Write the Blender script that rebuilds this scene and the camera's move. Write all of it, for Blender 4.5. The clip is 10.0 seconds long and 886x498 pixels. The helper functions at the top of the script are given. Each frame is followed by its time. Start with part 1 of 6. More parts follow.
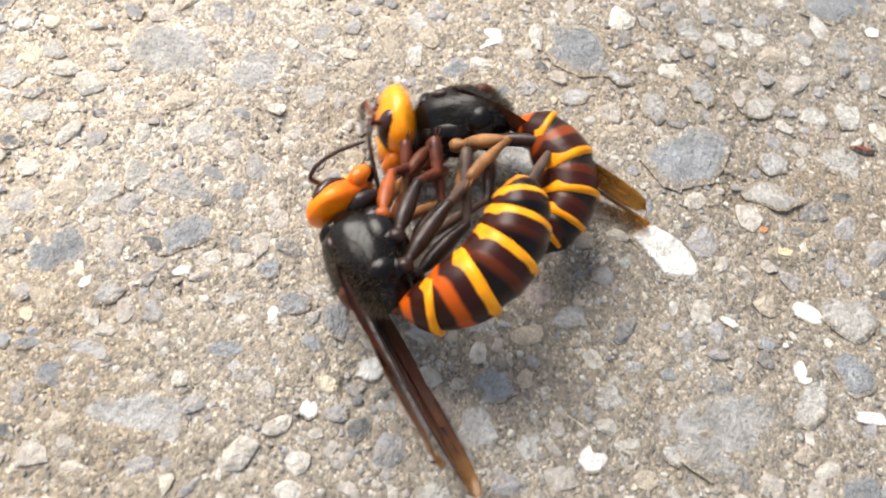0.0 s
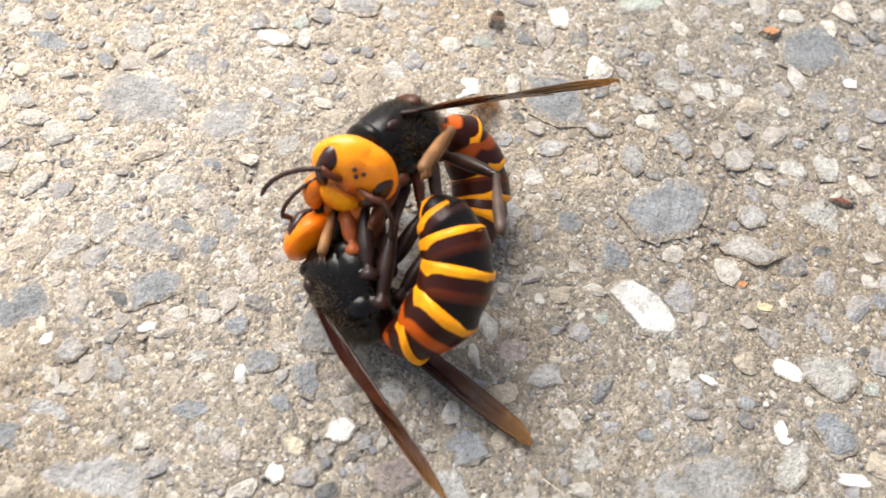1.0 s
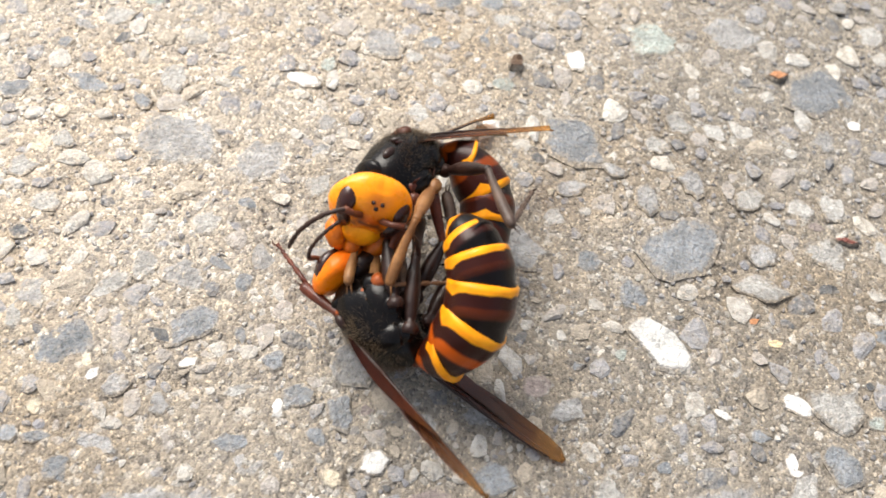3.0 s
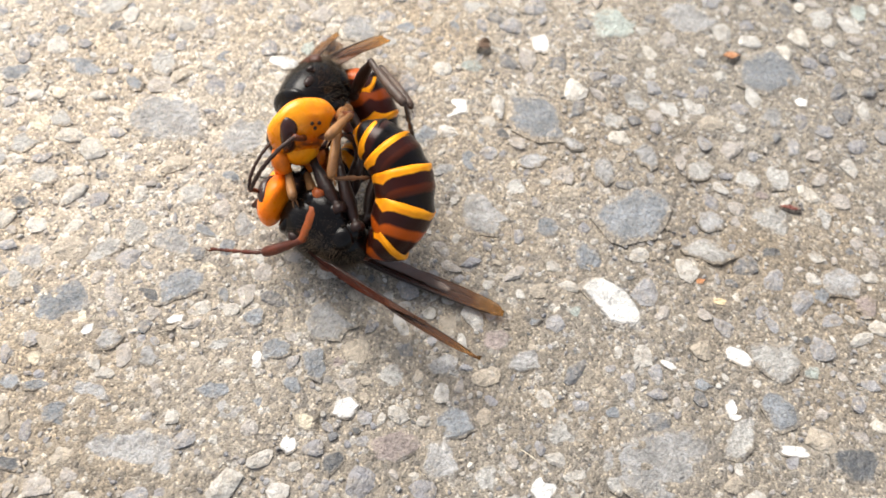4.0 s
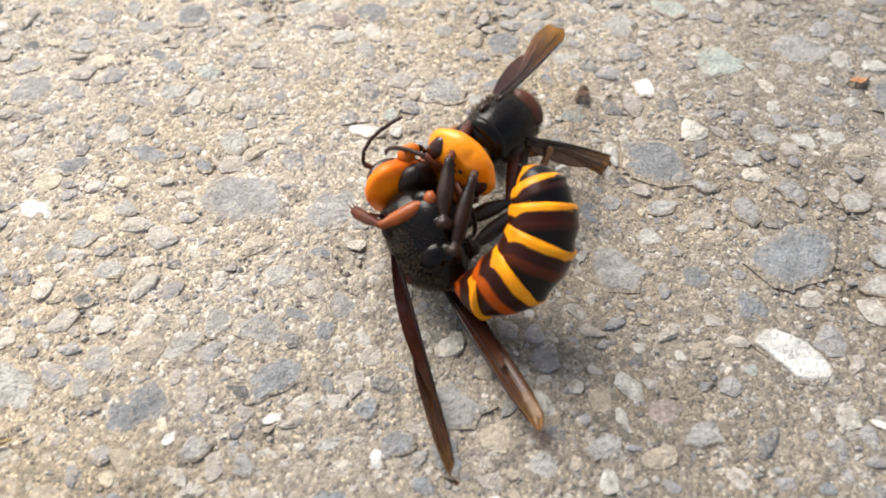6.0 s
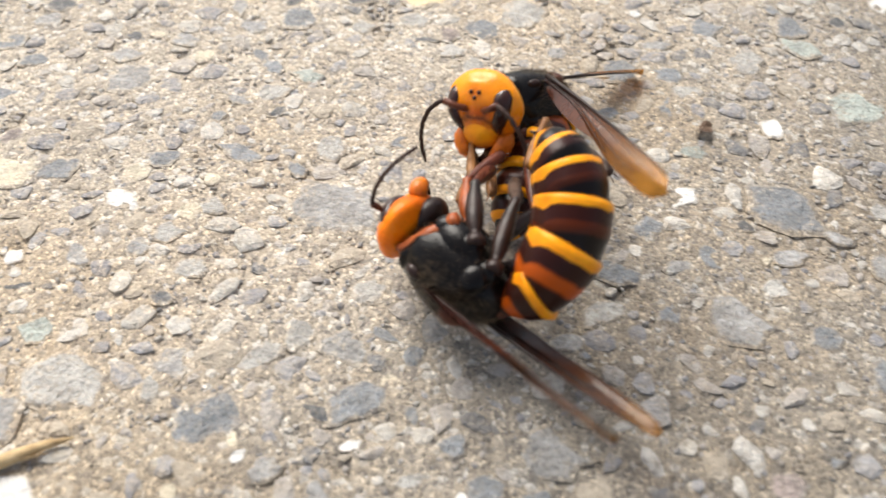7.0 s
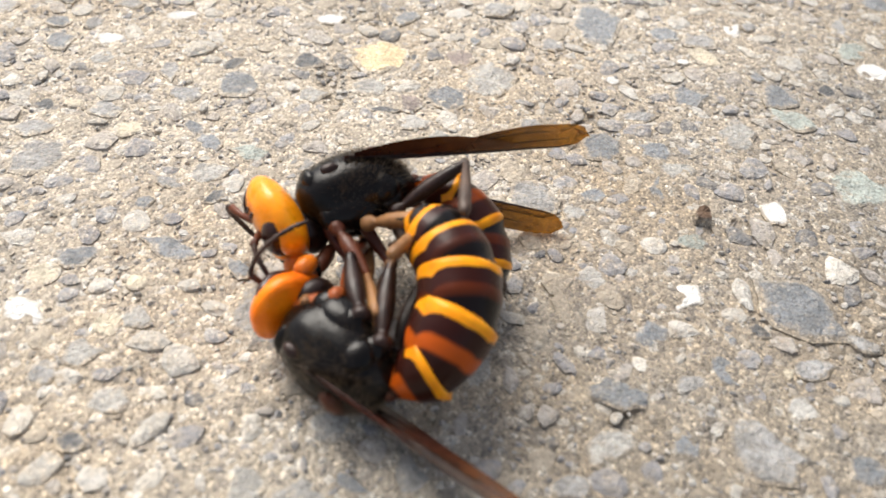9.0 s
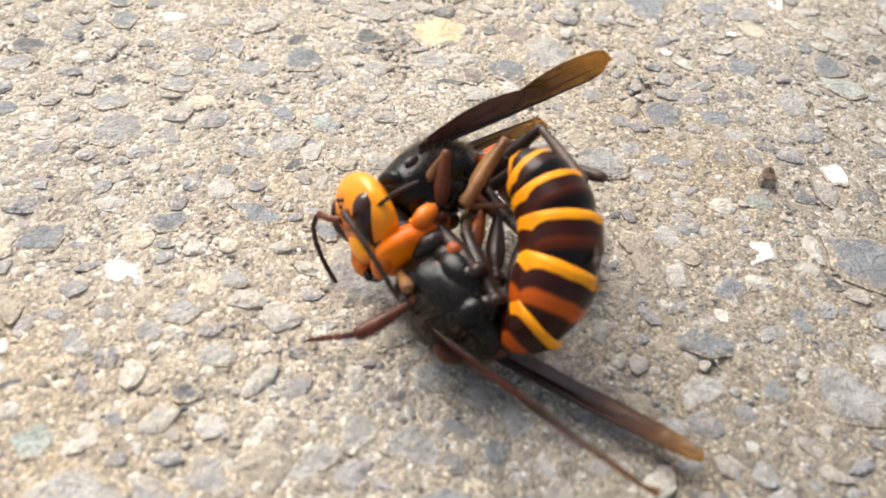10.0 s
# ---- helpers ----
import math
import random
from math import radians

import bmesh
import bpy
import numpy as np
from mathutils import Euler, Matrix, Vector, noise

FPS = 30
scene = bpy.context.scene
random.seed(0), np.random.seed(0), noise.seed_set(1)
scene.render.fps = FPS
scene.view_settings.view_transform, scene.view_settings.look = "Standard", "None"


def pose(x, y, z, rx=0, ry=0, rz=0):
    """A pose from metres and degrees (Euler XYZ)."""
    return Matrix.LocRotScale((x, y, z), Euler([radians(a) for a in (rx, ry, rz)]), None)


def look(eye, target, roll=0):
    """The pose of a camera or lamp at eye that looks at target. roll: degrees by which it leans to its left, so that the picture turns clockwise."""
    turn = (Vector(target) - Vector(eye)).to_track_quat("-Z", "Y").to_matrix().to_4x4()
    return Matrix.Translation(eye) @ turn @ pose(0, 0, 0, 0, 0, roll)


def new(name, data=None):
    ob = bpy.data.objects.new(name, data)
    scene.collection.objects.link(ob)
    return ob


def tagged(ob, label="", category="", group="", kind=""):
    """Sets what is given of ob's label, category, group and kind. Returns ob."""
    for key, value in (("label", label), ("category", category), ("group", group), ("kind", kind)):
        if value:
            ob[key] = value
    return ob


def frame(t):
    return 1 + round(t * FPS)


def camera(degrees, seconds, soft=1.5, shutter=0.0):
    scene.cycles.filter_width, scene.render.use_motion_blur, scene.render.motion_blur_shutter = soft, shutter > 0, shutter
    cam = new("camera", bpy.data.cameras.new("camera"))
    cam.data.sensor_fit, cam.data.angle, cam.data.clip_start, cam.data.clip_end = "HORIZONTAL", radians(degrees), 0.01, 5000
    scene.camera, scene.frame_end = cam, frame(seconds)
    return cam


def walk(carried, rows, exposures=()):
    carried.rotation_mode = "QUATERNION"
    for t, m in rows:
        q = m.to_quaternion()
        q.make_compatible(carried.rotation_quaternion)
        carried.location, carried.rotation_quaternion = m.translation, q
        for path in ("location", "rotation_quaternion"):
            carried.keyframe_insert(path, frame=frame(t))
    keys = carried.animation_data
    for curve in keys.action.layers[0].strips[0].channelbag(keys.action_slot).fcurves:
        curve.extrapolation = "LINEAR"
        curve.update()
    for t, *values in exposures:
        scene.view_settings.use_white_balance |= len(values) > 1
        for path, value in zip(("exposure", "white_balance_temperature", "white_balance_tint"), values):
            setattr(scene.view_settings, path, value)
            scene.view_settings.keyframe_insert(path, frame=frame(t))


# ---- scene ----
# Two giant hornets wrestle on worn concrete, filmed by hand from a few centimetres away.
# Lengths of the hornets and stones are written in millimetres; MM turns them into metres.
from mathutils import Quaternion

MM = 0.001

# ---- camera ----
cam = camera(55.4, 10.0, soft=1.6, shutter=0.25)
walk(cam, [
    (0.0, pose(0.00707, -0.00936, 0.09074, 27.64, -3.70, 3.00)),
    (0.2, pose(0.00646, -0.00817, 0.09047, 29.07, -3.93, 3.08)),
    (0.5, pose(0.00550, -0.00665, 0.09071, 29.46, -4.17, 2.91)),
    (1.0, pose(0.00884, -0.00574, 0.09042, 29.75, -4.38, 2.77)),
    (1.5, pose(0.00658, -0.00508, 0.09290, 30.39, -4.35, 2.63)),
    (2.0, pose(0.00602, -0.00969, 0.09607, 30.64, -4.27, 2.81)),
    (2.2, pose(0.00477, -0.00985, 0.09667, 31.02, -4.49, 2.79)),
    (3.3, pose(0.00405, -0.00419, 0.09506, 30.29, -4.99, 2.87)),
    (3.5, pose(0.00558, -0.00962, 0.09372, 30.51, -4.65, 3.03)),
    (4.0, pose(0.00937, -0.01362, 0.10174, 30.49, -4.35, 2.62)),
    (4.5, pose(0.00346, -0.02025, 0.11159, 33.11, -3.25, 1.99)),
    (4.6, pose(0.00094, -0.01901, 0.11483, 32.24, -3.01, 1.96)),
    (4.8, pose(-0.00229, -0.00897, 0.12146, 33.52, -2.72, 1.46)),
    (5.0, pose(-0.00705, -0.01580, 0.12131, 36.32, -1.91, 1.43)),
    (5.1, pose(-0.00978, -0.02497, 0.11620, 37.15, -0.95, 1.49)),
    (5.2, pose(-0.00980, -0.02548, 0.11329, 37.77, -1.23, 0.64)),
    (5.4, pose(-0.01075, -0.01080, 0.10609, 40.21, -2.55, -1.26)),
    (5.5, pose(-0.00878, -0.00880, 0.09650, 40.62, -1.25, -0.85)),
    (5.6, pose(-0.00594, -0.00840, 0.09032, 40.04, -0.80, -1.17)),
    (5.7, pose(-0.00222, -0.01148, 0.08644, 39.95, -0.49, -1.29)),
    (6.8, pose(-0.00143, -0.01071, 0.07658, 41.57, -0.02, 4.89)),
    (7.0, pose(-0.00699, -0.00756, 0.07400, 42.59, -0.38, 6.25)),
    (7.2, pose(-0.00909, -0.00773, 0.07261, 43.93, -0.14, 7.28)),
    (7.5, pose(-0.01490, -0.00302, 0.07148, 44.38, -1.63, 8.07)),
    (7.7, pose(-0.01363, 0.00199, 0.07156, 44.83, -1.55, 7.82)),
    (8.0, pose(-0.01648, 0.00617, 0.07108, 46.16, -2.06, 5.90)),
    (8.5, pose(-0.01564, 0.00686, 0.06837, 46.09, -2.94, 3.61)),
    (9.0, pose(-0.01252, 0.00856, 0.06824, 45.10, -3.09, 2.66)),
    (9.5, pose(-0.01882, 0.00473, 0.06865, 44.53, -2.48, 2.52)),
    (10.0, pose(-0.02233, 0.00311, 0.06667, 45.09, -2.88, 1.76)),
], exposures=[(0.0, 0.87), (2.0, 0.85), (3.5, 0.81), (4.5, 0.79), (5.5, 0.61), (7.0, 0.60), (8.5, 0.59), (10.0, 0.62)])

cam.data.dof.use_dof, cam.data.dof.focus_distance, cam.data.dof.aperture_fstop = True, 0.106, 28.0

# ---- light: bright overcast day, the sun behind thin cloud ----
SUN_UP, SUN_FROM = 52.0, 128.0  # degrees above the horizon; compass direction from +x, counter-clockwise
world = bpy.data.worlds.new("sky")
scene.world = world
world.use_nodes = True
sky = world.node_tree.nodes.new("ShaderNodeTexSky")
sky.sky_type, sky.sun_disc = "NISHITA", False
sky.sun_elevation, sky.sun_rotation = radians(SUN_UP), radians(90 - SUN_FROM)
sky.air_density, sky.dust_density, sky.ozone_density = 1.0, 4.0, 1.0
background = world.node_tree.nodes["Background"]
veil = world.node_tree.nodes.new("ShaderNodeHueSaturation")  # thin cloud takes colour out of the sky
veil.inputs["Saturation"].default_value = 0.55
world.node_tree.links.new(sky.outputs[0], veil.inputs["Color"])
world.node_tree.links.new(veil.outputs[0], background.inputs[0])
background.inputs[1].default_value = 0.12
sun = new("sun", bpy.data.lights.new("sun", "SUN"))
sun.data.energy, sun.data.angle, sun.data.color = 2.8, radians(40), (1.0, 0.95, 0.865)
sun.matrix_world = look((math.cos(radians(SUN_FROM)) * math.cos(radians(SUN_UP)), math.sin(radians(SUN_FROM)) * math.cos(radians(SUN_UP)), math.sin(radians(SUN_UP))), (0, 0, 0))


# ---- materials ----
class Nodes:
    """A node material under construction."""

    def __init__(self, name):
        self.mat = bpy.data.materials.new(name)
        self.mat.use_nodes = True
        self.tree = self.mat.node_tree
        self.bsdf = self.tree.nodes["Principled BSDF"]

    def add(self, kind, links=None):
        node = self.tree.nodes.new(kind)
        for key, value in (links or {}).items():
            self.set(node, key, value)
        return node

    def set(self, node, key, value):
        if isinstance(value, bpy.types.NodeSocket):
            self.tree.links.new(value, node.inputs[key])
        else:
            node.inputs[key].default_value = value

    def noise(self, scale, detail=4.0, rough=0.55, where=None):
        where = where or self.add("ShaderNodeTexCoord").outputs["Object"]
        return self.add("ShaderNodeTexNoise", {"Vector": where, "Scale": scale, "Detail": detail, "Roughness": rough}).outputs["Fac"]

    def ramp(self, fac, stops, mode="LINEAR"):
        node = self.add("ShaderNodeValToRGB", {"Fac": fac})
        node.color_ramp.interpolation = mode
        el = node.color_ramp.elements
        while len(el) < len(stops):
            el.new(0.5)
        for e, (at, col) in zip(el, stops):
            e.position, e.color = at, (*col, 1)
        return node.outputs["Color"]

    def mix(self, fac, a, b, blend="MIX"):
        node = self.add("ShaderNodeMix")
        node.data_type, node.blend_type = "RGBA", blend
        for key, value in ((0, fac), (6, a), (7, b)):
            if isinstance(value, bpy.types.NodeSocket):
                self.tree.links.new(value, node.inputs[key])
            else:
                node.inputs[key].default_value = (*value, 1) if isinstance(value, tuple) else value
        return node.outputs[2]

    def math(self, op, a, b=0.0, clamp=False):
        node = self.add("ShaderNodeMath")
        node.operation, node.use_clamp = op, clamp
        self.set(node, 0, a)
        self.set(node, 1, b)
        return node.outputs[0]

    def attribute(self, name):
        node = self.add("ShaderNodeAttribute")
        node.attribute_name = name
        return node.outputs["Fac"]

    def bump(self, height, strength, distance):
        node = self.add("ShaderNodeBump", {"Height": height, "Strength": strength, "Distance": distance})
        self.set(self.bsdf, "Normal", node.outputs[0])

    def done(self, color, rough, **more):
        self.set(self.bsdf, "Base Color", color)
        self.set(self.bsdf, "Roughness", rough)
        for key, value in more.items():
            self.set(self.bsdf, key, value)
        return self.mat


def shade(col, k):
    return tuple(min(1.0, c * k) for c in col)


def cement_color(n, geo):
    """Sandy cement: grains in several tones, tan turning greyer and darker towards +x and -y."""
    base = n.ramp(n.noise(55, 4, 0.6, geo), [(0.3, (0.31, 0.26, 0.195)), (0.5, (0.41, 0.345, 0.26)), (0.7, (0.49, 0.425, 0.33))])
    grain = n.add("ShaderNodeTexVoronoi", {"Vector": geo, "Scale": 1300.0, "Randomness": 1.0})
    tone = n.add("ShaderNodeSeparateColor", {"Color": grain.outputs["Color"]}).outputs[0]
    sand = n.ramp(tone, [(0.0, (0.12, 0.12, 0.125)), (0.10, (0.23, 0.215, 0.20)), (0.28, (0.35, 0.295, 0.225)), (0.6, (0.47, 0.40, 0.305)), (0.85, (0.56, 0.49, 0.39)), (0.96, (0.78, 0.76, 0.70))])
    base = n.mix(0.42, base, sand)
    grit = n.add("ShaderNodeTexVoronoi", {"Vector": geo, "Scale": 3400.0, "Randomness": 1.0})
    shine = n.add("ShaderNodeSeparateColor", {"Color": grit.outputs["Color"]}).outputs[1]
    base = n.mix(0.8, base, n.ramp(shine, [(0.0, (0.35, 0.34, 0.34)), (0.16, (0.75, 0.75, 0.75)), (0.55, (1.0, 1.0, 1.0)), (0.88, (1.2, 1.17, 1.12)), (0.96, (1.9, 1.85, 1.75))]), "MULTIPLY")
    base = n.mix(1.0, base, (1.045, 1.065, 1.11), "MULTIPLY")
    stain = n.ramp(n.noise(16, 5, 0.65, geo), [(0.46, (1.0, 1.0, 1.0)), (0.64, (0.95, 0.87, 0.76))])
    base = n.mix(0.9, base, stain, "MULTIPLY")
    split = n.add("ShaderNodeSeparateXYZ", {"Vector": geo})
    # position darkens the tone towards +x and -y, the edge broken by noise
    uneven = n.math("SUBTRACT", n.math("MULTIPLY", split.outputs[0], 7.0), n.math("MULTIPLY", n.math("SUBTRACT", split.outputs[1], 0.07), 5.5))
    uneven = n.math("ADD", uneven, n.noise(28, 4, 0.6, geo))
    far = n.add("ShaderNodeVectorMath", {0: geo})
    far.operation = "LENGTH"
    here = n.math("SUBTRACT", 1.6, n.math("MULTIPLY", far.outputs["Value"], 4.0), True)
    greyer = n.math("MULTIPLY", n.ramp(uneven, [(0.2, (0.0, 0.0, 0.0)), (0.82, (1.0, 1.0, 1.0))]), here)
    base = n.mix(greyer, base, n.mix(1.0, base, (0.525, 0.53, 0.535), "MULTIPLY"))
    broad = n.ramp(n.noise(2.2, 5, 0.6, geo), [(0.3, (0.78, 0.78, 0.79)), (0.5, (1.0, 1.0, 1.0)), (0.7, (1.06, 1.04, 1.0))])
    base = n.mix(n.math("SUBTRACT", 1.0, here), base, n.mix(1.0, base, broad, "MULTIPLY"))
    high = n.math("ADD", n.math("MULTIPLY", grain.outputs["Distance"], -1.2), n.math("MULTIPLY", grit.outputs["Distance"], -0.7))
    lumps = n.math("MULTIPLY", n.noise(430, 4, 0.6, geo), 1.3)
    return base, n.math("ADD", n.math("ADD", high, lumps), n.noise(2400, 4, 0.65, geo))


def cement_material():
    n = Nodes("sandy_cement")
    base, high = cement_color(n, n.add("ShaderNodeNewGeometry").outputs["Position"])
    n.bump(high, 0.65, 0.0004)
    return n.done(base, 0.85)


def stone_material(name, col, spread=0.25, rough=0.72, veins=None, cover=1.5):
    n = Nodes(name)
    geo = n.add("ShaderNodeNewGeometry").outputs["Position"]
    base = n.ramp(n.noise(300, 5, 0.6, geo), [(0.28, shade(col, 0.62)), (0.5, col), (0.74, shade(col, 1.4))])
    speck = n.ramp(n.noise(2200, 3, 0.6, geo), [(0.33, (0.55, 0.55, 0.55)), (0.5, (1, 1, 1)), (0.7, (1.15, 1.15, 1.15))])
    base = n.mix(min(0.8, cover), base, speck, "MULTIPLY")
    if veins:
        warp = n.math("ABSOLUTE", n.math("SUBTRACT", n.noise(170, 2, 0.5, geo), 0.5))
        base = n.mix(n.ramp(warp, [(0.0, (0.45, 0.45, 0.45)), (0.05, (0, 0, 0))]), base, veins)
    each = n.add("ShaderNodeObjectInfo").outputs["Random"]
    value = n.math("ADD", n.math("MULTIPLY", each, spread), 1 - spread / 2)
    base = n.add("ShaderNodeHueSaturation", {"Value": value, "Color": base}).outputs[0]
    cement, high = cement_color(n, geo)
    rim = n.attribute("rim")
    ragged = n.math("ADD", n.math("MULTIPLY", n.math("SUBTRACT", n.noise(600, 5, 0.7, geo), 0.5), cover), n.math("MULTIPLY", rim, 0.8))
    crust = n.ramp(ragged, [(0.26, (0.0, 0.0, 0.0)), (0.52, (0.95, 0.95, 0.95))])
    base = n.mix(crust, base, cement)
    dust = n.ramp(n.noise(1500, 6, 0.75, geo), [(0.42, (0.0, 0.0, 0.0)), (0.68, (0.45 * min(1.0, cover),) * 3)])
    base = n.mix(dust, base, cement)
    n.bump(n.math("ADD", n.math("ADD", n.noise(900, 5, 0.65, geo), n.math("MULTIPLY", n.noise(330, 4, 0.6, geo), 1.6)), n.math("MULTIPLY", high, 0.4)), 0.75, 0.0005)
    return n.done(base, rough)


STONES = {
    "white": stone_material("white_quartz", (0.64, 0.625, 0.59), 0.15, 0.6, None, 0.2),
    "cream": stone_material("cream_stone", (0.58, 0.51, 0.38), 0.2),
    "pale": stone_material("pale_limestone", (0.35, 0.34, 0.315), 0.25, 0.72, (0.52, 0.51, 0.48)),
    "grey": stone_material("grey_stone", (0.28, 0.275, 0.265), 0.25, 0.75, (0.45, 0.45, 0.45)),
    "blue": stone_material("blue_grey_slate", (0.185, 0.20, 0.215), 0.3, 0.65, None, 1.1),
    "dark": stone_material("dark_slate", (0.075, 0.080, 0.086), 0.3, 0.6, None, 0.8),
    "green": stone_material("greenish_stone", (0.33, 0.365, 0.33), 0.2),
    "brown": stone_material("purple_brown_stone", (0.27, 0.22, 0.20), 0.2),
    "tan": stone_material("yellow_tan_stone", (0.72, 0.56, 0.33), 0.1),
    "rust": stone_material("orange_brick_crumb", (0.48, 0.21, 0.085), 0.1, 0.7, None, 0.3),
    "red": stone_material("dark_red_crumb", (0.16, 0.035, 0.02), 0.1, 0.5, None, 0.2),
    "bud": stone_material("dark_brown_seed_husk", (0.12, 0.068, 0.038), 0.1, 0.8, None, 0.2),
}


def gravel_material():
    n = Nodes("mixed_fine_gravel")
    geo = n.add("ShaderNodeNewGeometry")
    each, where = geo.outputs["Random Per Island"], geo.outputs["Position"]
    base = n.ramp(each, [(0.0, (0.14, 0.145, 0.155)), (0.06, (0.235, 0.235, 0.25)), (0.24, (0.29, 0.29, 0.30)), (0.38, (0.38, 0.35, 0.32)), (0.56, (0.40, 0.345, 0.27)), (0.70, (0.45, 0.43, 0.39)), (0.84, (0.54, 0.52, 0.48)), (0.93, (0.58, 0.54, 0.47)), (0.985, (0.68, 0.65, 0.59))], "CONSTANT")
    speck = n.ramp(n.noise(1600, 4, 0.6, where), [(0.3, (0.6, 0.6, 0.6)), (0.5, (1, 1, 1)), (0.75, (1.2, 1.2, 1.2))])
    base = n.mix(0.85, base, speck, "MULTIPLY")
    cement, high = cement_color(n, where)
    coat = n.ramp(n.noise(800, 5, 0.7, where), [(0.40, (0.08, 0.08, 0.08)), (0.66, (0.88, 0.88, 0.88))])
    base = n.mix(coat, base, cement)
    n.bump(high, 0.6, 0.0003)
    return n.done(base, 0.78)


def chitin(name, dark, light, rough, scale=260, gloss=0.3, fuzz=0.0, relief=0.15, deep=None, shine=0.3):
    """Horny skin. deep: a darker tone where the mesh's 'mark' says so; its 'line' marks black seams."""
    n = Nodes(name)
    base = n.ramp(n.noise(scale, 4, 0.6), [(0.3, dark), (0.7, light)])
    if deep:
        base = n.mix(n.attribute("mark"), base, deep)
        base = n.mix(n.attribute("line"), base, (0.012, 0.006, 0.004))
    stain = n.ramp(n.noise(1100, 5, 0.7), [(0.30, (0.55, 0.5, 0.45)), (0.5, (1, 1, 1)), (0.75, (1.1, 1.1, 1.1))])
    base = n.mix(0.3 if deep else 0.5, base, stain, "MULTIPLY")
    fine = n.math("ADD", n.math("MULTIPLY", n.noise(2800, 4, 0.6), 0.16), n.math("MULTIPLY", n.noise(7000, 2, 0.5), 0.06))
    n.bump(n.math("ADD", fine, n.math("MULTIPLY", n.noise(520, 3, 0.55), relief * 2.2)), 0.6, 0.0004)
    vary = n.ramp(n.noise(700, 4, 0.6), [(0.3, (rough * 0.7,) * 3), (0.7, (min(1, rough * 1.35),) * 3)])
    return n.done(base, vary, **{"Coat Weight": gloss * 0.5, "Coat Roughness": 0.2, "Sheen Weight": fuzz, "Specular IOR Level": shine})


def banded_material():
    """Bands across an abdomen plate: 'band' runs from its front edge (0) to its rear edge (1), 'tint' says how reddish it is."""
    n = Nodes("banded_abdomen_chitin")
    band = n.attribute("band")
    tint = n.attribute("tint")
    gold = n.attribute("gold")
    edge = n.math("ADD", band, n.math("MULTIPLY", n.math("SUBTRACT", n.noise(330, 4, 0.6), 0.5), 0.08))
    black, brown, ember = (0.004, 0.003, 0.0028), (0.026, 0.0055, 0.0032), (0.50, 0.085, 0.005)
    plain = n.ramp(edge, [(0.20, black), (0.40, brown), (0.60, shade(brown, 1.2))])
    warm = n.ramp(edge, [(0.14, (0.03, 0.008, 0.005)), (0.22, ember), (0.42, ember), (0.50, brown)])
    base = n.mix(tint, plain, warm)
    yellow = n.ramp(n.noise(420, 4, 0.6), [(0.3, (0.72, 0.22, 0.004)), (0.7, (0.92, 0.38, 0.010))])
    base = n.mix(n.math("MULTIPLY", n.math("SUBTRACT", edge, gold), 25.0, True), base, yellow)
    n.bump(n.math("ADD", n.noise(3000, 4, 0.6), n.math("MULTIPLY", n.noise(900, 3, 0.5), 0.6)), 0.3, 0.00015)
    return n.done(base, 0.30, **{"Coat Weight": 0.08, "Coat Roughness": 0.12, "Specular IOR Level": 0.15})


def wing_material(name, tones, clearness, tint):
    """Smoky membrane; tones and clearness run from the root to the tip."""
    n = Nodes(name)
    x = n.add("ShaderNodeSeparateXYZ", {"Vector": n.add("ShaderNodeTexCoord").outputs["Object"]}).outputs[0]
    along = n.math("MULTIPLY", x, -1 / 0.028)
    along = n.math("ADD", along, n.math("MULTIPLY", n.math("SUBTRACT", n.noise(260, 4, 0.6), 0.5), 0.25))
    base = n.ramp(along, tones)
    smoke = n.ramp(n.noise(700, 4, 0.65), [(0.3, (0.55, 0.5, 0.5)), (0.6, (1.1, 1.1, 1.1))])
    base = n.mix(0.7, base, smoke, "MULTIPLY")
    n.bump(n.noise(600, 4, 0.6), 0.5, 0.0003)
    n.done(base, 0.26, **{"Coat Weight": 0.25, "Coat Roughness": 0.08, "Specular IOR Level": 0.25})
    clear = n.add("ShaderNodeBsdfTransparent", {"Color": (*tint, 1)})
    fac = n.ramp(along, [(p, (c,) * 3) for p, c in clearness])
    blend = n.add("ShaderNodeMixShader", {0: fac, 1: n.bsdf.outputs[0], 2: clear.outputs[0]})
    n.tree.links.new(blend.outputs[0], n.tree.nodes["Material Output"].inputs["Surface"])
    return n.mat


ORANGE = chitin("orange_head_chitin", (0.95, 0.25, 0.003), (1.0, 0.36, 0.006), 0.30, 200, 0.45, 0.0, 0.14, (0.60, 0.10, 0.003), 0.28)
DEEP_ORANGE = chitin("deep_orange_head_chitin", (0.86, 0.135, 0.003), (0.97, 0.25, 0.004), 0.32, 200, 0.2, 0.0, 0.14, (0.40, 0.055, 0.003), 0.2)
CLYPEUS = chitin("yellow_orange_chitin", (0.95, 0.28, 0.004), (1.0, 0.39, 0.008), 0.36, 300, 0.2, 0.0, 0.2, (0.42, 0.07, 0.005), 0.2)
EYE = chitin("dark_brown_eye", (0.022, 0.008, 0.006), (0.045, 0.013, 0.008), 0.2, 500, 0.5, 0.0, 0.02)
BLACK = chitin("black_thorax_chitin", (0.0030, 0.0026, 0.0024), (0.007, 0.005, 0.004), 0.16, 420, 0.2, 0.0, 0.14, None, 0.16)
RUST = chitin("red_brown_chitin", (0.05, 0.014, 0.007), (0.13, 0.034, 0.012), 0.42, 260, 0.1)
LEG = chitin("dark_brown_leg_chitin", (0.008, 0.004, 0.003), (0.028, 0.011, 0.007), 0.38, 350, 0.15)
